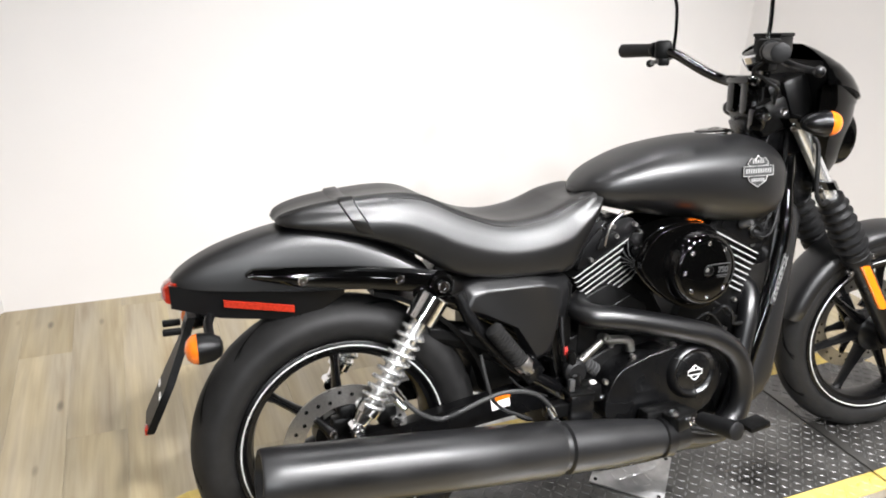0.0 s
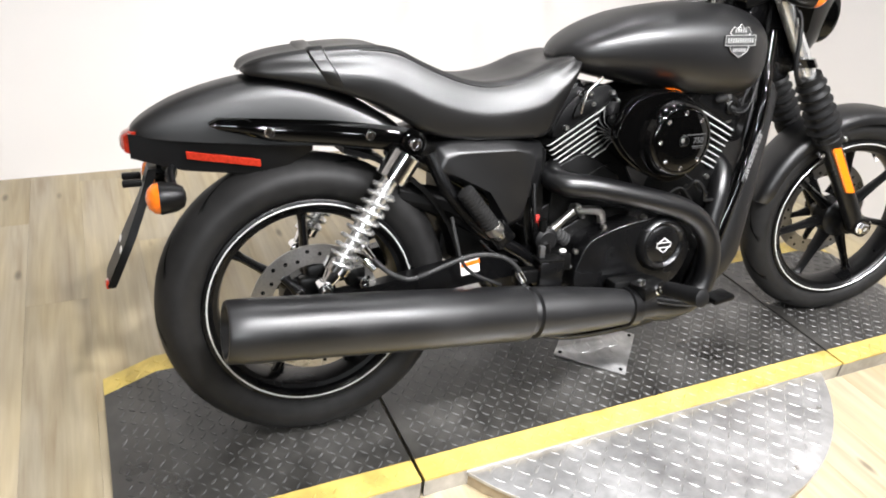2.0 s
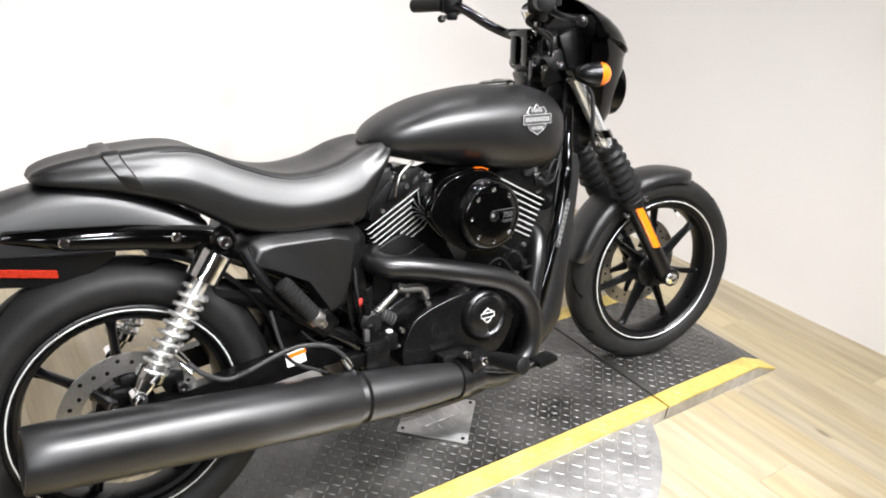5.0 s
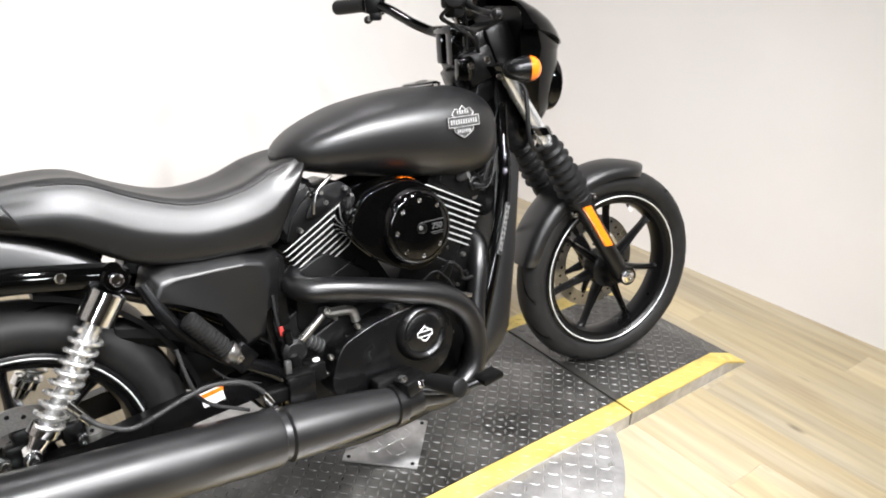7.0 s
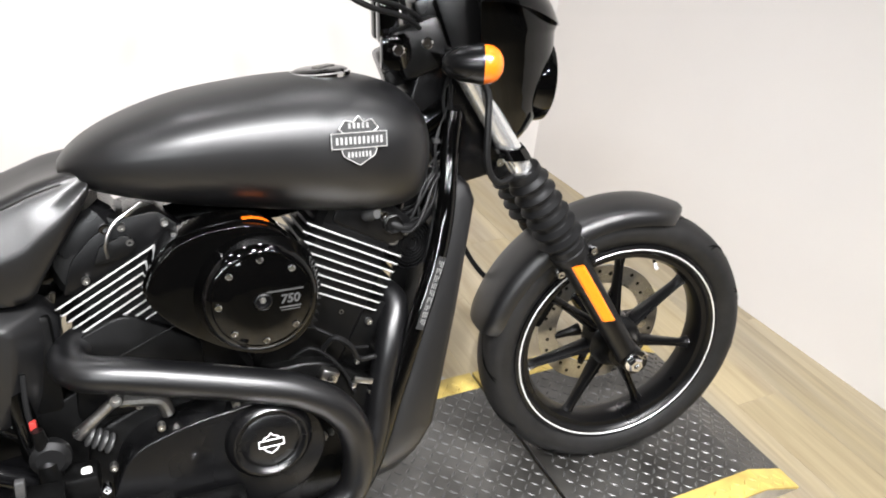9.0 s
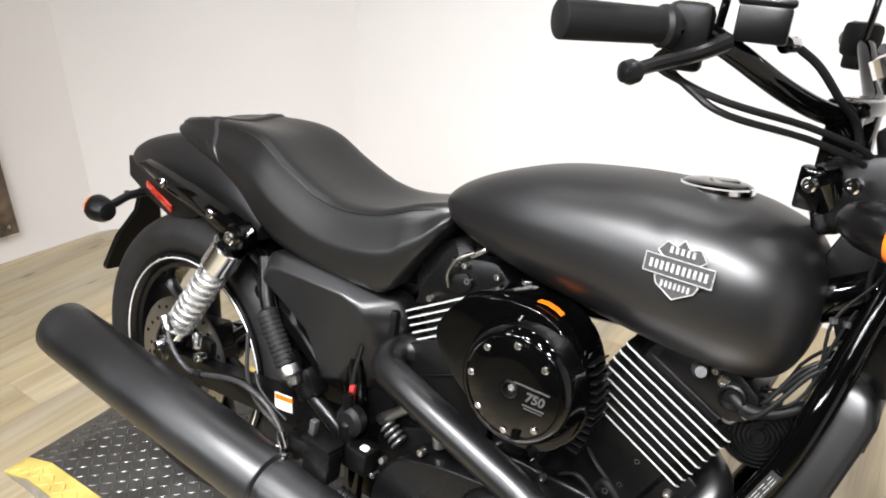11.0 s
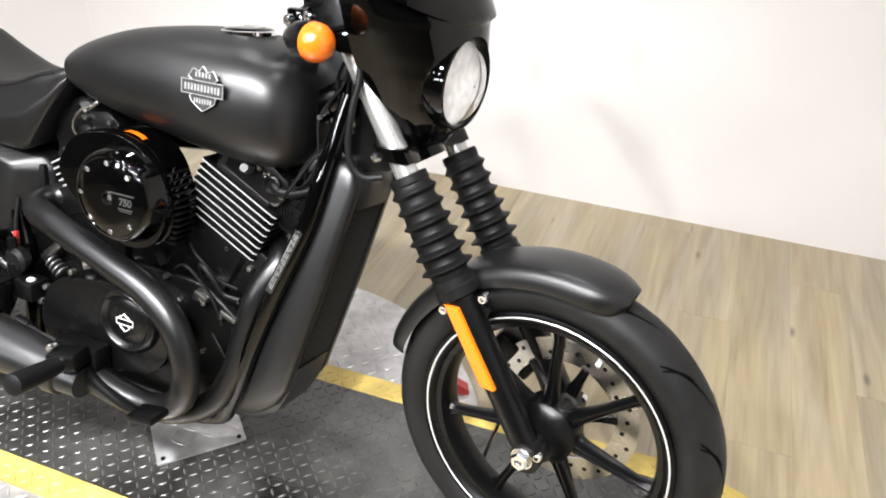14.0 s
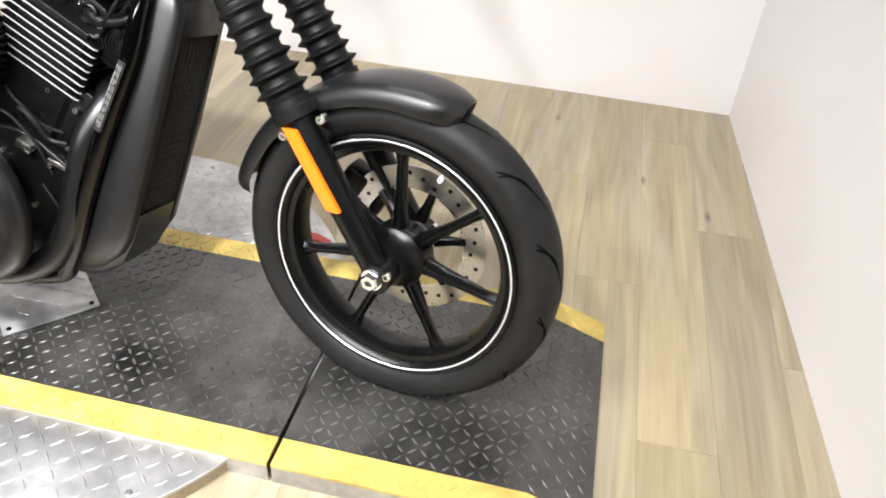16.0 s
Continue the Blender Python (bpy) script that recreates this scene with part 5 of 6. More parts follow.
bp("base_joint", tube([(0.562, -0.0775, 0.478), (0.626, -0.0785, 0.505), (0.690, -0.0775, 0.532)], 0.0014, 6, 3), M_SEMI, "thin cylinder base gasket", eng)
# air cleaner
HOUS = [(0.645, 0.600), (0.672, 0.648), (0.700, 0.672), (0.756, 0.684), (0.810, 0.683), (0.855, 0.652), (0.880, 0.590), (0.880, 0.545), (0.852, 0.500), (0.796, 0.484), (0.735, 0.512), (0.682, 0.552)]
ac = bp("air_cleaner", slab(rounded(HOUS, 0.030, 6), -0.100, -0.182, 0.024, 6), M_GLOSS, "gloss black air cleaner housing", sharp=45, m=RS)
lip = [V(x, -0.158, z) for x, z in rounded([((x - 0.785) * 1.012 + 0.785, (z - 0.590) * 1.012 + 0.590) for x, z in HOUS], 0.030, 6)]
bp("housing_lip", loft([[p + V(0, dy, 0) + (p - V(0.785, -0.158, 0.590)).normalized() * dr for dy, dr in ((-0.005, -0.004), (-0.003, 0.0015), (0.003, 0.0015), (0.005, -0.004))] for p in lip], loop=True), M_GLOSS, "raised rim round the housing", ac, m=RS)
for k in range(12):
    z = 0.505 + 0.011 * k
    x = 0.868 + 0.014 * math.sin(math.pi * (k + 0.5) / 12)
    bp("vent_rib", block((x, -0.138, z), (0.018, 0.046, 0.0030), 0.001, (0, 12 - 4 * k, 0)), M_PLAST, "", ac, m=RS)
AO = (0.796, -0.178, 0.585)
cv = bp("cover_disc", lathe([(0, 0.088), (0.010, 0.084), (0.024, 0.0795), (0.032, 0.076), (0.0355, 0.071), (0.0360, 0.068), (0.0345, 0.0665), (0.0350, 0.064), (0.0385, 0.055), (0.0400, 0.040), (0.0400, 0.0135), (0.0300, 0.0125), (0.0300, 0.001)], AO, (0, -1, 0), 64), M_GLOSS, "round gloss black air cleaner cover", ac, m=RS)
for k in range(1, 8):
    a = math.pi * k / 4
    bp("cover_screw", bolt((AO[0] + 0.059 * math.cos(a), AO[1] - 0.037, AO[2] + 0.059 * math.sin(a)), (0, -1, 0), 0.0048, 0.003), M_CHROME, "", cv, m=RS)
bp("cover_socket", lathe([(0, 0.0125), (0.011, 0.0120), (0.012, 0.0100), (0.004, 0.0090), (0.004, 0.001)], (AO[0], AO[1] - 0.030, AO[2]), (0, -1, 0), 24), M_SATIN, "recessed black socket screw", cv, m=RS)
bp("socket_key", bolt((AO[0], AO[1] - 0.034, AO[2]), (0, -1, 0), 0.0050, 0.003, 6), M_STEEL, "", cv, m=RS)
fc = bpy.data.curves.new("number", "FONT")
fc.body, fc.size, fc.extrude, fc.offset, fc.shear, fc.align_x, fc.align_y = "750", 0.0175, 0.0004, 0.0006, 0.15, "CENTER", "CENTER"
tob = new("engine_number_src", fc)
dg = bpy.context.evaluated_depsgraph_get()
tm = bpy.data.meshes.new_from_object(tob.evaluated_get(dg))
bpy.data.objects.remove(tob)
nb = bmesh.new()
nb.from_mesh(tm)
bp("number_badge", nb, M_PEWTER, "grey number 750", cv, m=RS @ pose(AO[0] + 0.036, AO[1] - 0.0404, AO[2] - 0.001, 90, 0, 0))
bp("badge_bar", join(block((AO[0] + 0.030, AO[1] - 0.0404, AO[2] + 0.0125), (0.050, 0.001, 0.0022), 0), block((AO[0] + 0.036, AO[1] - 0.0402, AO[2] - 0.0125), (0.030, 0.001, 0.0020), 0), block((AO[0] + 0.036, AO[1] - 0.0402, AO[2] - 0.0165), (0.026, 0.001, 0.0012), 0)), M_DULL, "", cv, m=RS)
bp("warning_sticker", loft([[V(x, y, z) for y in (-0.162, -0.151)] + [V(x, y, z + 0.0008) for y in (-0.151, -0.162)] for x, z in ((0.786, 0.6862), (0.800, 0.6862), (0.813, 0.6828), (0.822, 0.6780))]), M_ORANGE, "orange warning sticker", ac, m=RS)

# exhaust
hp = bp("rear_header", tube([(0.600, -0.060, 0.520), (0.545, -0.105, 0.505), (0.555, -0.150, 0.497), (0.62, -0.172, 0.487), (0.75, -0.186, 0.453), (0.845, -0.192, 0.420), (0.905, -0.195, 0.370), (0.928, -0.195, 0.300), (0.915, -0.195, 0.228), (0.86, -0.200, 0.195), (0.78, -0.207, 0.205), (0.72, -0.213, 0.228)], 0.0255, 20, 8), M_EXH, "black rear exhaust header pipe", m=RS)
hp2 = bp("front_header", tube([(1.00, -0.02, 0.50), (1.035, -0.07, 0.485), (1.015, -0.105, 0.43), (0.995, -0.115, 0.35), (0.978, -0.125, 0.275), (0.945, -0.140, 0.205), (0.88, -0.165, 0.172), (0.80, -0.190, 0.182), (0.73, -0.205, 0.215)], 0.0235, 20, 8), M_EXH, "black front exhaust header pipe", m=RS)
ea, eb = V(-0.170, -0.262, 0.330), V(0.735, -0.236, 0.226)
ed = (eb - ea).normalized()
EL = (eb - ea).length
mf = bp("muffler", lathe([(0.03, 0.030), (0.0, 0.046), (0.0, 0.052), (0.004, 0.055), (0.04, 0.057), (0.30, 0.0575), (0.585, 0.056), (0.590, 0.054), (0.594, 0.046), (0.606, 0.046), (0.610, 0.053), (0.70, 0.050), (0.80, 0.043), (0.87, 0.035), (EL, 0.031)], ea, ed, 48), M_MUFF, "long black silencer with a scuffed side", sharp=40, m=RS)
bp("muffler_bore", lathe([(0.012, 0.030), (0.16, 0.028)], ea, ed, 24), M_DARK, "", mf, m=RS)
bp("muffler_clamp", lathe([(0.843, 0.041), (0.845, 0.044), (0.868, 0.042), (0.870, 0.038)], ea, ed, 32), M_EXH, "black exhaust clamp", mf, m=RS)
bp("muffler_bracket", block((0.44, -0.20, 0.325), (0.05, 0.03, 0.03), 0.004), M_DARK, "", mf, m=RS)

# radiator: side shrouds, chin, top cover and the finned core between them
RD = Matrix.Translation((0, 0.027, 0.65)) @ Matrix.Rotation(radians(-6.0), 4, "X") @ Matrix.Translation((0, 0, -0.65))
RADS = [(0.692, 1.146, 0.058, 0.040), (0.686, 1.162, 0.068, 0.060), (0.672, 1.174, 0.075, 0.070), (0.645, 1.181, 0.080, 0.072), (0.460, 1.139, 0.081, 0.074), (0.340, 1.108, 0.081, 0.078), (0.260, 1.088, 0.079, 0.080), (0.222, 1.066, 0.073, 0.076), (0.190, 1.030, 0.062, 0.066), (0.170, 0.990, 0.048, 0.040)]
for s in (-1, 1):
    sh_ = loft([[V(x - d, s * (w - 0.010), z), V(x - d * 0.85, s * (w - 0.001), z), V(x - d * 0.5, s * w, z), V(x - 0.014, s * w, z), V(x - 0.005, s * (w - 0.003), z), V(x, s * (w - 0.010), z), V(x, s * (w - 0.020), z), V(x - 0.020, s * (w - 0.022), z), V(x - d, s * (w - 0.018), z)] for z, x, w, d in RADS])
    bp("radiator_shroud", sh_, M_DENIM, "matte charcoal radiator side shroud", sharp=45, m=RD)
bp("radiator_chin", loft([[V(x - 0.035, -w, z), V(x + 0.002, -w, z), V(x + 0.012, -w * 0.85, z - 0.004), V(x + 0.012, w * 0.85, z - 0.004), V(x + 0.002, w, z), V(x - 0.035, w, z)] for x, w, z in ((0.965, 0.040, 0.158), (1.012, 0.052, 0.176), (1.048, 0.060, 0.206), (1.070, 0.064, 0.250), (1.084, 0.062, 0.300))]), M_DENIM, "matte charcoal radiator chin cover", sharp=45, m=RD)
bp("radiator_head", loft([[V(x - 0.030, -w, z), V(x + 0.002, -w, z), V(x + 0.008, -w * 0.9, z), V(x + 0.008, w * 0.9, z), V(x + 0.002, w, z), V(x - 0.030, w, z)] for x, w, z in ((1.168, 0.060, 0.608), (1.173, 0.062, 0.645), (1.166, 0.060, 0.674), (1.146, 0.054, 0.688))]), M_DENIM, "matte charcoal radiator top cover", sharp=45, m=RD)
core = loft([[V(x - 0.030, -0.062, z), V(x + 0.002, -0.062, z), V(x + 0.002, 0.062, z), V(x - 0.030, 0.062, z)] for z, x in ((0.285, 1.082), (0.620, 1.164))])
rad = bp("radiator", core, M_CORE, "black finned radiator core", m=RD)
for k in range(24):
    z = 0.296 + 0.0135 * k
    x = 1.082 + (z - 0.285) / 0.335 * 0.082
    bp("core_fin", loft([[V(x + 0.001, y, z - 0.0016), V(x + 0.0065, y, z), V(x + 0.001, y, z + 0.0016)] for y in (-0.060, 0.060)]), M_PEWTER, "", rad, m=RD)
for k in range(9):
    y = -0.052 + 0.013 * k
    bp("core_rib", loft([[V(x + 0.003, y - 0.0014, z), V(x + 0.0085, y, z), V(x + 0.003, y + 0.0014, z)] for z, x in ((0.288, 1.083), (0.618, 1.164))]), M_PEWTER, "", rad, m=RD)
bp("horn", lathe([(0, 0.02), (0.01, 0.045), (0.02, 0.045), (0.024, 0.03), (0.024, 0.001)], (1.062, -0.018, 0.590), (0.2, -1, 0), 28), M_DARK, "round black horn")
for k in range(7):
    bp("horn_ring", lathe([(0.0245, 0.0430 - k * 0.0055), (0.0268, 0.0418 - k * 0.0055), (0.0245, 0.0405 - k * 0.0055)], (1.062, -0.018, 0.590), (0.2, -1, 0), 28, close=True), M_SEMI, "")

# foot controls and small parts
peg = bp("rider_footpeg", lathe([(0, 0.012), (0.002, 0.0155), (0.02, 0.0170), (0.088, 0.0195), (0.098, 0.0190), (0.101, 0.014)], (0.735, -0.290, 0.287), (0.10, -0.97, 0.14), 20), M_SOFT, "black rubber footpeg", m=RS)
bp("peg_mount", join(block((0.715, -0.250, 0.276), (0.06, 0.05, 0.035), 0.008, (0, -10, 10)), block((0.70, -0.205, 0.262), (0.10, 0.04, 0.05), 0.008)), M_DARK, "black footpeg bracket", m=RS)
bp("peg_bolt", bolt((0.722, -0.277, 0.280), (0, -1, 0.1), 0.009, 0.008), M_CHROME, "", m=RS)
bp("peg_bolt", bolt((0.690, -0.262, 0.296), (0, -1, 0.1), 0.008, 0.008), M_CHROME, "", m=RS)
bp("brake_pedal", join(tube([(0.70, -0.215, 0.255), (0.76, -0.235, 0.235), (0.84, -0.25, 0.220), (0.90, -0.26, 0.225)], 0.009, 10, 4), block((0.905, -0.265, 0.232), (0.055, 0.045, 0.014), 0.004, (0, -8, 0))), M_DARK, "black rear brake pedal", m=RS)
pp = bp("passenger_footpeg", lathe([(0, 0.010), (0.004, 0.0175), (0.10, 0.0165), (0.104, 0.010)], (0.308, -0.176, 0.513), (0.61, -0.02, -0.79), 20), M_RUBBER, "folded ribbed passenger footpeg", m=RS)
for k in range(11):
    bp("peg_rib", lathe([(0.008 + k * 0.0085, 0.0168), (0.009 + k * 0.0085, 0.0188), (0.0125 + k * 0.0085, 0.0188), (0.0135 + k * 0.0085, 0.0168)], (0.308, -0.176, 0.513), (0.61, -0.02, -0.79), 20), M_RUBBER, "", pp, m=RS)
bp("peg_hinge", join(block((0.372, -0.172, 0.440), (0.026, 0.026, 0.034), 0.005, (0, -38, 0)), block((0.40, -0.155, 0.405), (0.05, 0.03, 0.05), 0.006, (0, -38, 0))), M_SATIN, "black peg hinge", m=RS)
bp("peg_hanger", tube([(0.255, -0.13, 0.58), (0.29, -0.150, 0.50), (0.36, -0.155, 0.42), (0.45, -0.15, 0.36), (0.52, -0.13, 0.30)], [0.016, 0.013, 0.014, 0.018], 12, 5), M_SATIN, "black footpeg hanger", m=RS)
bp("rear_brake_hose", tube([(0.098, -0.180, 0.432), (0.114, -0.186, 0.412), (0.136, -0.190, 0.390), (0.174, -0.190, 0.371), (0.214, -0.190, 0.377), (0.271, -0.190, 0.394), (0.319, -0.190, 0.401), (0.374, -0.190, 0.389), (0.409, -0.190, 0.360), (0.424, -0.190, 0.330)], 0.0046, 10, 8), M_BRAID, "braided grey rear brake hose")
bp("hose_grommet", lathe([(-0.010, 0.0075), (0.010, 0.0075)], (0.205, -0.190, 0.374), (1, 0, 0.25), 12), M_SOFT, "")
bp("hose_fitting", join(lathe([(-0.016, 0.0065), (-0.006, 0.0085), (0.010, 0.0085), (0.012, 0.006)], (0.418, -0.190, 0.340), (0.45, 0, -0.9), 12), block((0.416, -0.192, 0.318), (0.034, 0.016, 0.012), 0.003)), M_CHROME, "bright hose fitting")
bp("clip_hose", tube([(0.280, -0.150, 0.470), (0.290, -0.158, 0.410), (0.304, -0.158, 0.371), (0.330, -0.156, 0.346), (0.360, -0.152, 0.329), (0.392, -0.150, 0.312)], 0.0036, 8, 6), M_BRAID, "thin grey vent hose")
bp("clip_wire", tube([(0.330, -0.176, 0.425), (0.352, -0.182, 0.402), (0.385, -0.182, 0.385), (0.412, -0.180, 0.372)], 0.0022, 6, 6), M_SOFT, "thin black lead")
sb_ = bp("sensor_box", block((0.490, -0.172, 0.333), (0.056, 0.036, 0.062), 0.006, (0, 4, 0)), M_SEMI, "square black sensor box")
bp("box_lid", block((0.488, -0.172, 0.366), (0.060, 0.040, 0.006), 0.002, (0, 4, 0)), M_PLAST, "", sb_)
bp("box_plug", block((0.470, -0.176, 0.384), (0.012, 0.012, 0.026), 0.002, (0, 4, 0)), M_DULL, "grey plug", sb_)
rc = bp("rear_caliper", join(block((0.055, -0.085, 0.352), (0.095, 0.055, 0.055), 0.012, (0, -10, 0)), block((0.015, -0.105, 0.330), (0.05, 0.03, 0.04), 0.008), block((0.10, -0.118, 0.345), (0.04, 0.03, 0.04), 0.008)), M_DARK, "black rear brake caliper", m=RS)
for x, y, z in ((-0.010, -0.122, 0.322), (0.109, -0.150, 0.338), (0.045, -0.130, 0.375)):
    bp("caliper_bolt", bolt((x, y, z), (0, -1, 0), 0.010, 0.010), M_CHROME, "", rc, m=RS)
bp("rear_axle_nut", bolt((0, -0.135, 0.298), (0, -1, 0), 0.015, 0.012, 6), M_CHROME, "chrome rear axle nut", m=RS)
bp("brake_cylinder", join(lathe([(0, 0.016), (0.05, 0.016), (0.055, 0.011), (0.10, 0.008)], (0.505, -0.165, 0.330), (-0.1, 0, 1), 16), block((0.535, -0.165, 0.335), (0.05, 0.045, 0.04), 0.006)), M_DARK, "black rear master cylinder", m=RS)
bp("rubber_boot", lathe([(0, 0.022), (0.008, 0.026), (0.02, 0.026), (0.026, 0.018)], (0.505, -0.150, 0.385), (0, -1, 0), 20), M_SOFT, "", m=RS)
bp("warning_label", block((0.338, -0.1490, 0.339), (0.042, 0.001, 0.030), 0, (0, -8, 0)), M_WHITE, "small white warning sticker", m=RS)
bp("warning_band", block((0.339, -0.1498, 0.3475), (0.042, 0.001, 0.009), 0, (0, -8, 0)), M_ORANGE, "", m=RS)
bp("gear_linkage", tube([(0.488, -0.135, 0.50), (0.486, -0.145, 0.45), (0.492, -0.150, 0.40), (0.505, -0.150, 0.35)], 0.004, 8, 4), M_SOFT, "black wiring lead", m=RS)
bp("wire_connector", join(block((0.490, -0.150, 0.428), (0.009, 0.009, 0.018), 0.002), block((0.493, -0.150, 0.412), (0.005, 0.005, 0.012), 0.001)), M_REDW, "red wire connector", m=RS)
bp("fuse_plug", block((0.545, -0.172, 0.345), (0.014, 0.012, 0.030), 0.003), M_WHITE, "", m=RS)
bp("hose_clip", tube([(0.60, -0.13, 0.43), (0.65, -0.14, 0.425), (0.66, -0.14, 0.40)], 0.010, 10, 4), M_STEEL, "", m=RS)
bp("chain_guard", tube([(0.40, -0.06, 0.40), (0.30, -0.05, 0.47), (0.20, -0.045, 0.50)], [0.02, 0.03, 0.025], 10, 4), M_PLAST, "inner black mudguard")
bp("inner_fender", loft([[V(0.02 + 0.308 * math.cos(a), y, ZA + 0.308 * math.sin(a)) for y in (-0.085, 0.085)] + [V(0.02 + 0.318 * math.cos(a), y, ZA + 0.318 * math.sin(a)) for y in (0.085, -0.085)] for a in [radians(10 + 68 * k / 12) for k in range(13)]]), M_PLAST, "black inner mudguard")
bp("battery_box", block((0.42, 0, 0.50), (0.22, 0.15, 0.15), 0.01), M_PLAST, "black electrics box")
bp("side_stand", tube([(0.62, 0.12, 0.18), (0.64, 0.20, 0.10), (0.66, 0.275, 0.063)], [0.012, 0.010, 0.012], 10, 3), M_SATIN, "black side stand leg")
for k, (dy, dx, bow) in enumerate(((-0.030, 0.0, 0.004), (-0.040, 0.010, -0.006), (-0.046, -0.008, 0.010), (-0.036, 0.020, -0.010), (-0.025, 0.028, 0.006), (-0.050, 0.004, -0.014))):
    bp("wiring_loom", tube([(1.146 + dx, dy + 0.03, 0.88), (1.138 + dx + bow, dy + 0.018, 0.82), (1.124 + dx * 0.8 - bow, dy + 0.008 - bow, 0.75 + bow), (1.104 - dx * 0.6, dy - 0.004, 0.69), (1.07 + bow, dy - k * 0.004, 0.652 - k * 0.006), (1.00 + dx, dy + 0.03, 0.63 - bow)], 0.0030 if k % 2 else 0.0021, 8, 5), M_SOFT, "black wiring and cable loom")
    bp("loom_clip", lathe([(-0.003, 0.0045), (0.003, 0.0045)], (1.124 + dx * 0.8 - bow, dy + 0.008 - bow, 0.75 + bow), (-0.2, 0, 1), 10), M_DULL, "")
bp("coolant_hose", tube([(1.12, -0.02, 0.65), (1.07, -0.05, 0.625), (1.035, -0.055, 0.63), (1.01, -0.03, 0.655)], 0.008, 14, 6), M_SOFT, "black coolant hose")
bp("engine_mount", block((1.035, -0.015, 0.605), (0.07, 0.06, 0.05), 0.008, (0, 25, 0)), M_DARK, "")
bp("mount_bolt", bolt((1.031, -0.046, 0.605), (0, -1, 0), 0.011, 0.008), M_STEEL, "")
la, lb = V(1.103, -0.0885, 0.577), V(1.056, -0.1020, 0.462)
ld = (lb - la).normalized()
lw = V(0, -1, 0.1).cross(ld).normalized()
ln = ld.cross(lw).normalized()
ln = ln if ln.y < 0 else -ln
label_ = bp("frame_label", loft([[p - lw * 0.007, p - lw * 0.004 + ln * 0.0025, p + lw * 0.004 + ln * 0.0025, p + lw * 0.007] for p in (la, la.lerp(lb, 0.5), lb)]), M_LABEL, "black label film on the frame tube")
rows_ = []
for k in range(3):
    for j in range(9):
        c0 = la.lerp(lb, 0.05 + 0.10 * j) + lw * (-0.0035 + 0.0035 * k) + ln * 0.0030
        c1 = la.lerp(lb, 0.05 + 0.10 * j + (0.080 if (j * 3 + k) % 4 else 0.05)) + lw * (-0.0035 + 0.0035 * k) + ln * 0.0030
        rows_.append(tube([c0, c1], 0.0007, 4, raw=True))
tagged(bp("label_bars", join(*rows_), M_BADGE, "", label_), kind="stuff")

# black castings that fill the space ahead of and below the cylinders
bp("front_casting", slab(rounded([(0.84, 0.40), (1.005, 0.37), (1.035, 0.44), (1.02, 0.50), (0.95, 0.52), (0.87, 0.48)], 0.02), -0.052, 0.060, 0.012, 3), M_DARK, "black front engine casting")
bp("rear_casting", slab(rounded([(0.54, 0.40), (0.72, 0.40), (0.72, 0.50), (0.62, 0.56), (0.55, 0.53)], 0.02), -0.075, 0.060, 0.012, 3), M_DARK, "black rear engine casting")
for x, z, r in ((0.905, 0.435, 0.006), (0.985, 0.470, 0.006), (0.996, 0.418, 0.005), (0.922, 0.454, 0.005), (0.938, 0.498, 0.005), (0.962, 0.400, 0.0045)):
    bp("casting_bolt", bolt((x, -0.053, z), (0, -1, 0), r, 0.007), M_STEEL, "")
for x, z, r in ((0.854, 0.386, 0.005), (0.975, 0.356, 0.005), (0.905, 0.295, 0.005), (0.822, 0.424, 0.0055), (0.906, 0.404, 0.005), (0.623, 0.417, 0.0055), (0.569, 0.375, 0.005)):
    bp("crankcase_bolt", bolt((x, -0.081, z), (0, -1, 0), r, 0.008), M_STEEL, "", eng)
bp("lead_bracket", join(block((0.962, -0.088, 0.382), (0.034, 0.006, 0.010), 0.002, (0, 20, 0)), block((0.946, -0.080, 0.376), (0.008, 0.018, 0.010), 0.002, (0, 20, 0))), M_STEEL, "bare metal lead bracket", eng)
for pts in ([(0.845, -0.086, 0.445), (0.875, -0.094, 0.462), (0.905, -0.092, 0.440), (0.930, -0.088, 0.405), (0.948, -0.084, 0.360)], [(0.870, -0.075, 0.500), (0.895, -0.088, 0.486), (0.918, -0.090, 0.470), (0.940, -0.084, 0.446), (0.975, -0.078, 0.436)], [(0.930, -0.090, 0.340), (0.952, -0.098, 0.322), (0.968, -0.094, 0.292), (0.975, -0.086, 0.262)]):
    bp("engine_lead", tube(pts, 0.0028, 8, 6), M_SOFT, "thin black engine lead", eng)
bp("sensor_lead", tube([(0.90, -0.08, 0.45), (0.915, -0.10, 0.475), (0.94, -0.10, 0.455), (0.955, -0.09, 0.425), (0.985, -0.085, 0.42)], 0.0045, 8, 6), M_SOFT, "black sensor lead")
bp("sensor_plug", block((0.905, -0.085, 0.405), (0.030, 0.022, 0.020), 0.004, (0, 25, 0)), M_STEEL, "")
bp("front_brake_hose", tube([(1.185, 0.070, 0.690), (1.192, 0.092, 0.620), (1.222, 0.108, 0.540), (1.268, 0.116, 0.460), (1.330, 0.116, 0.395), (1.395, 0.112, 0.350)], 0.0052, 8, 6), M_SOFT, "black front brake hose")
bp("pivot_casting", slab(rounded([(0.47, 0.22), (0.62, 0.22), (0.62, 0.42), (0.56, 0.46), (0.48, 0.42)], 0.02), -0.072, 0.080, 0.010, 3), M_DARK, "black swing arm pivot casting")
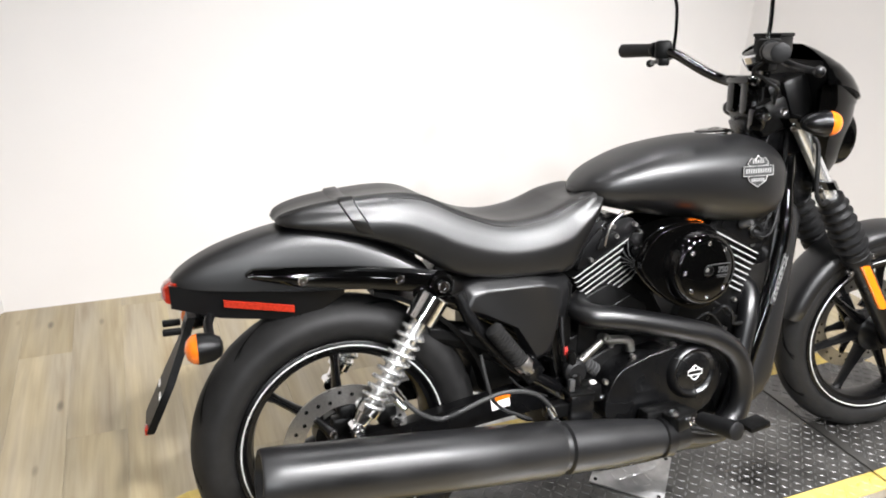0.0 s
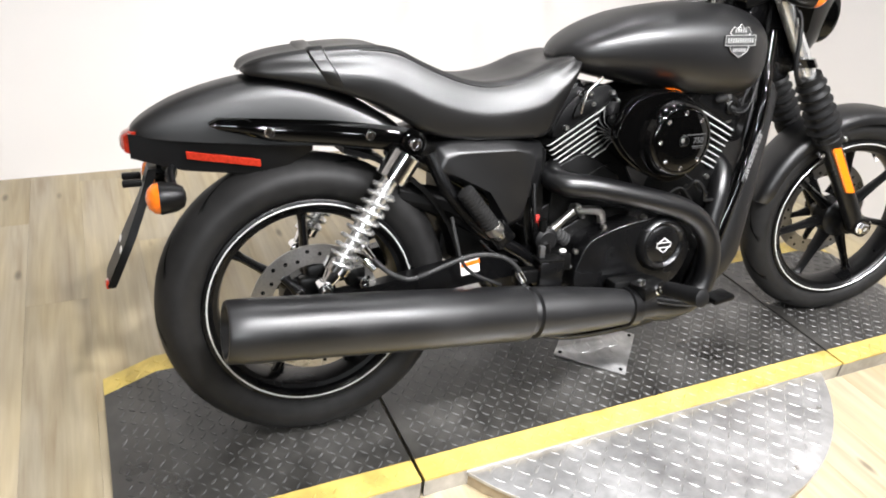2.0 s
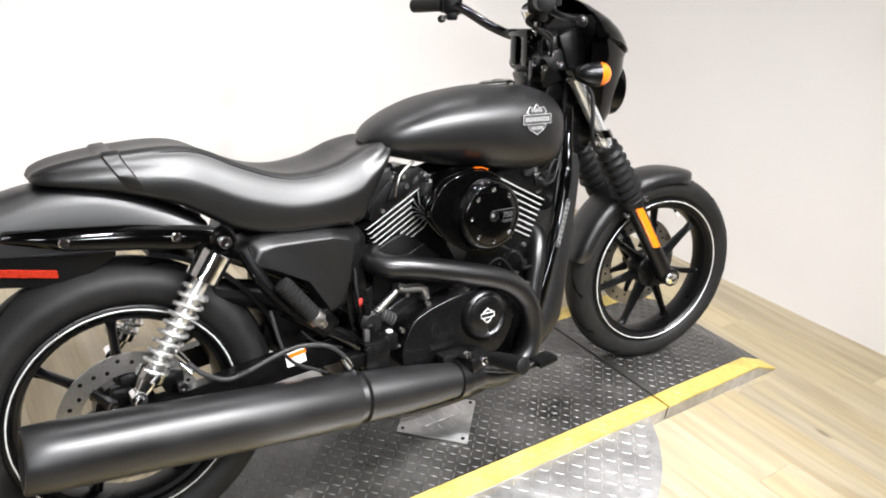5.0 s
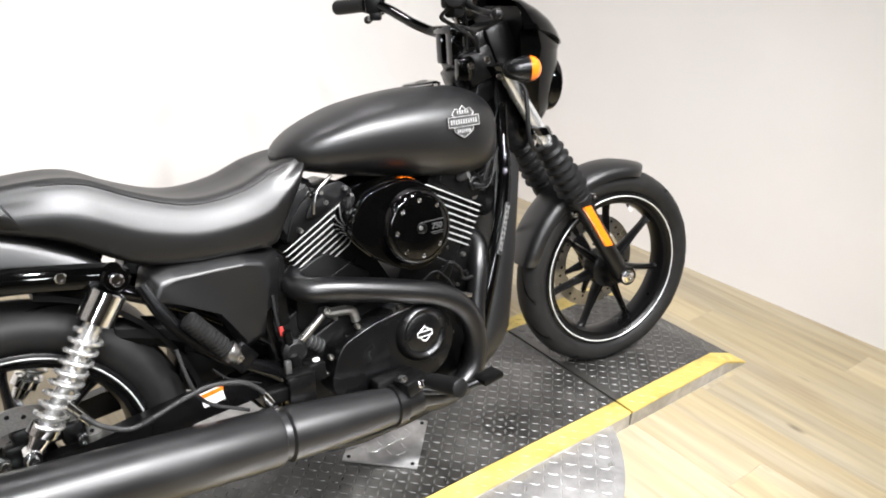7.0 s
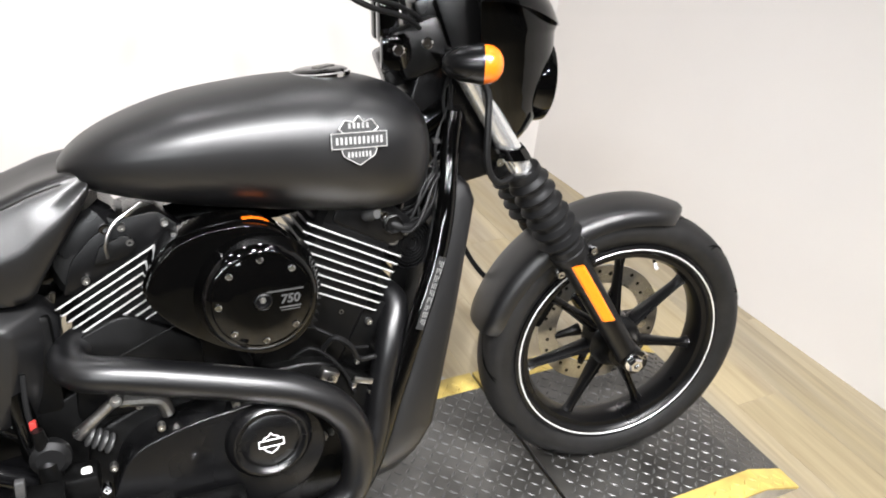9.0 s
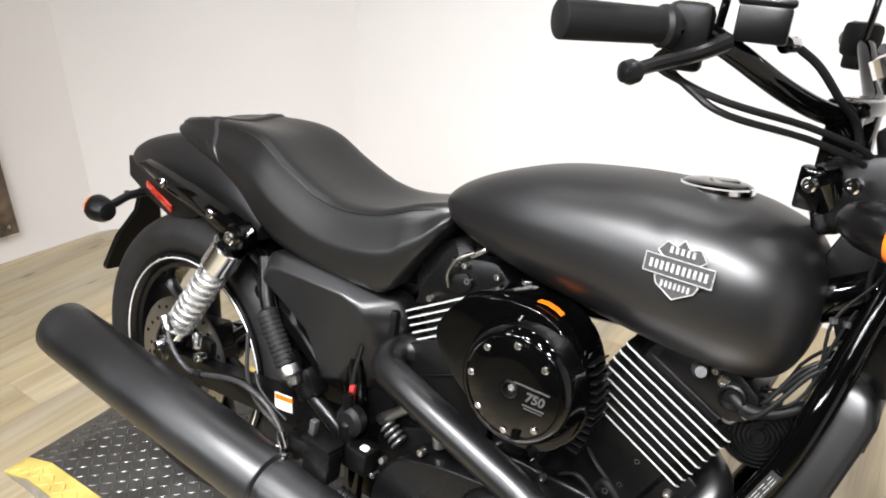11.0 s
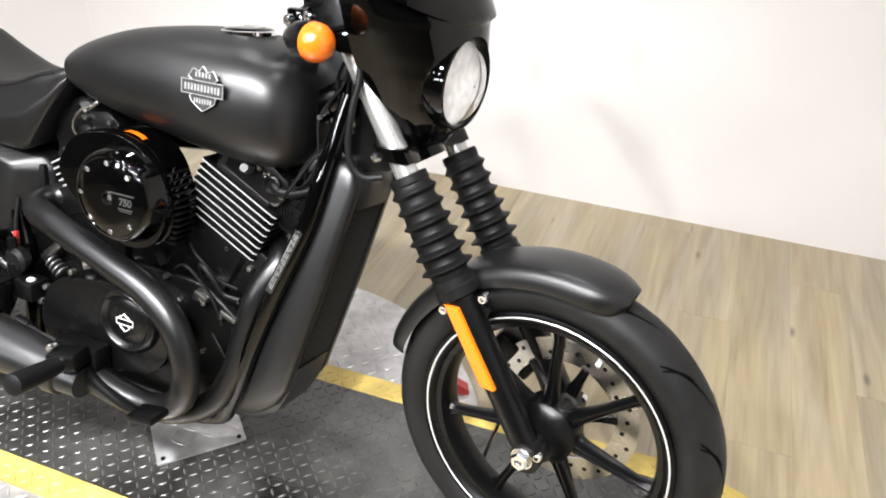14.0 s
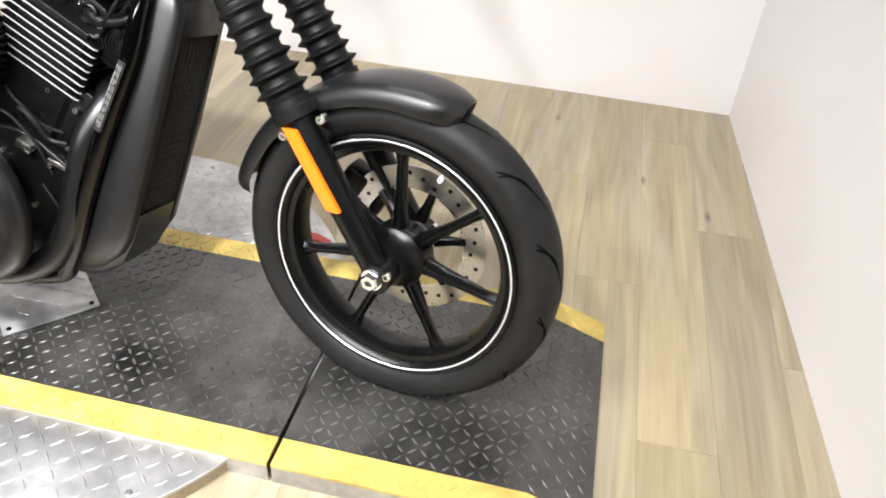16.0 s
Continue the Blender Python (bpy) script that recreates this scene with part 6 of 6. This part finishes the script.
bp("clutch_arm", join(tube([(0.538, -0.128, 0.388), (0.556, -0.132, 0.404), (0.580, -0.134, 0.424), (0.594, -0.134, 0.436)], [0.010, 0.008, 0.009], 12, 4), bolt((0.594, -0.134, 0.437), (0, -1, 0.2), 0.010, 0.014)), M_STEEL, "cast clutch cable bracket", m=RS)
for k in range(4):
    bp("cable_boot_rib", lathe([(0, 0.011), (0.002, 0.015), (0.005, 0.015), (0.007, 0.011)], (0.550 + 0.008 * k, -0.128, 0.384 - 0.006 * k), (0.85, 0, -0.5), 14), M_DULL, "", m=RS)

bp("peg_end_cap", lathe([(0, 0.018), (0.003, 0.019), (0.016, 0.019), (0.020, 0.013), (0.034, 0.011)], (0.371, -0.178, 0.434), (0.61, -0.02, -0.79), 20), M_STEEL, "bare steel peg end", m=RS)
for p, d in (((0.099, -0.215, 0.424), (0.6, -0.1, -0.8)), ((0.118, -0.163, 0.380), (0.5, -0.4, -0.7))):
    bp("hose_end", lathe([(-0.014, 0.0075), (-0.012, 0.009), (0.0, 0.009), (0.002, 0.0075), (0.014, 0.0075), (0.016, 0.006)], p, d, 12), M_CHROME, "", m=RS)
for x, z in ((0.566, 0.318), (0.584, 0.312)):
    bp("fixing_bolt", bolt((x, -0.168, z), (0, -1, 0.1), 0.0065, 0.008), M_CHROME, "", m=RS)
for x, z in ((0.640, 0.424), (0.673, 0.425), (0.734, 0.417), (0.791, 0.416)):
    bp("cover_bolt", bolt((x, -0.078, z), (0, -1, 0.1), 0.0062, 0.024), M_CHROME, "", m=RS)
bp("pedal_rod", tube([(0.52, -0.19, 0.268), (0.60, -0.20, 0.262), (0.70, -0.21, 0.258)], 0.006, 10, 3), M_STEEL, "steel brake pedal rod", m=RS)
bp("rod_boot", lathe([(0, 0.010), (0.004, 0.014), (0.012, 0.011), (0.016, 0.014), (0.024, 0.011), (0.028, 0.014), (0.038, 0.009)], (0.515, -0.190, 0.268), (1, -0.1, -0.05), 14), M_SOFT, "ribbed rubber rod boot", m=RS)
bp("inner_frame_plate", slab(rounded([(0.30, 0.34), (0.54, 0.28), (0.56, 0.46), (0.44, 0.52), (0.32, 0.50)], 0.02), -0.030, 0.060, 0.008, 2), M_DARK, "black inner frame plate")
wedge = thing("wheel_wedge", pose(1.262, 0.335, 0.0, 0, 0, 25), "small red and white plastic wedge on the turntable", "wedge")
part("wedge_body", loft([[(x, -0.016, -0.012), (x, 0.016, -0.012), (x, 0.014, h), (x, -0.014, h)] for x, h in ((-0.03, 0.030), (0.0, 0.020), (0.03, -0.004))]), M_REDW, wedge)
part("wedge_grip", block((-0.034, 0, 0.006), (0.010, 0.034, 0.034), 0.003), M_WHITE, wedge, "white end")

# ---- floor planks ----
PWID, PLEN = 0.152, 1.22
pl_cache = {}
x = FLOOR_L
row = 0
while x < FLOOR_R:
    y = FLOOR_N - (row * 0.47) % PLEN
    while y < FLOOR_F:
        y0, y1 = max(y, FLOOR_N), min(y + PLEN, FLOOR_F)
        if y1 - y0 > 0.02:
            key = round(y1 - y0, 3)
            if key not in pl_cache:
                L, W, g, h = (y1 - y0) / 2 - 0.0002, PWID / 2 - 0.0002, 0.0004, 0.0003
                me = bpy.data.meshes.new("plank")
                vs = [(-W, -L, -0.004), (W, -L, -0.004), (W, L, -0.004), (-W, L, -0.004), (-W, -L, -h), (W, -L, -h), (W, L, -h), (-W, L, -h), (-W + g, -L + g, 0), (W - g, -L + g, 0), (W - g, L - g, 0), (-W + g, L - g, 0)]
                fs = [(8, 9, 10, 11)] + [(a + i, a + (i + 1) % 4, a + 4 + (i + 1) % 4, a + 4 + i) for a in (0, 4) for i in range(4)]
                me.from_pydata(vs, [], fs)
                me.materials.append(M_WOOD)
                pl_cache[key] = me
            ob = new("plank", pl_cache[key])
            ob.parent = floor
            ob.location = (x + PWID / 2, (y0 + y1) / 2, FZ)
        y += PLEN
    x += PWID
    row += 1
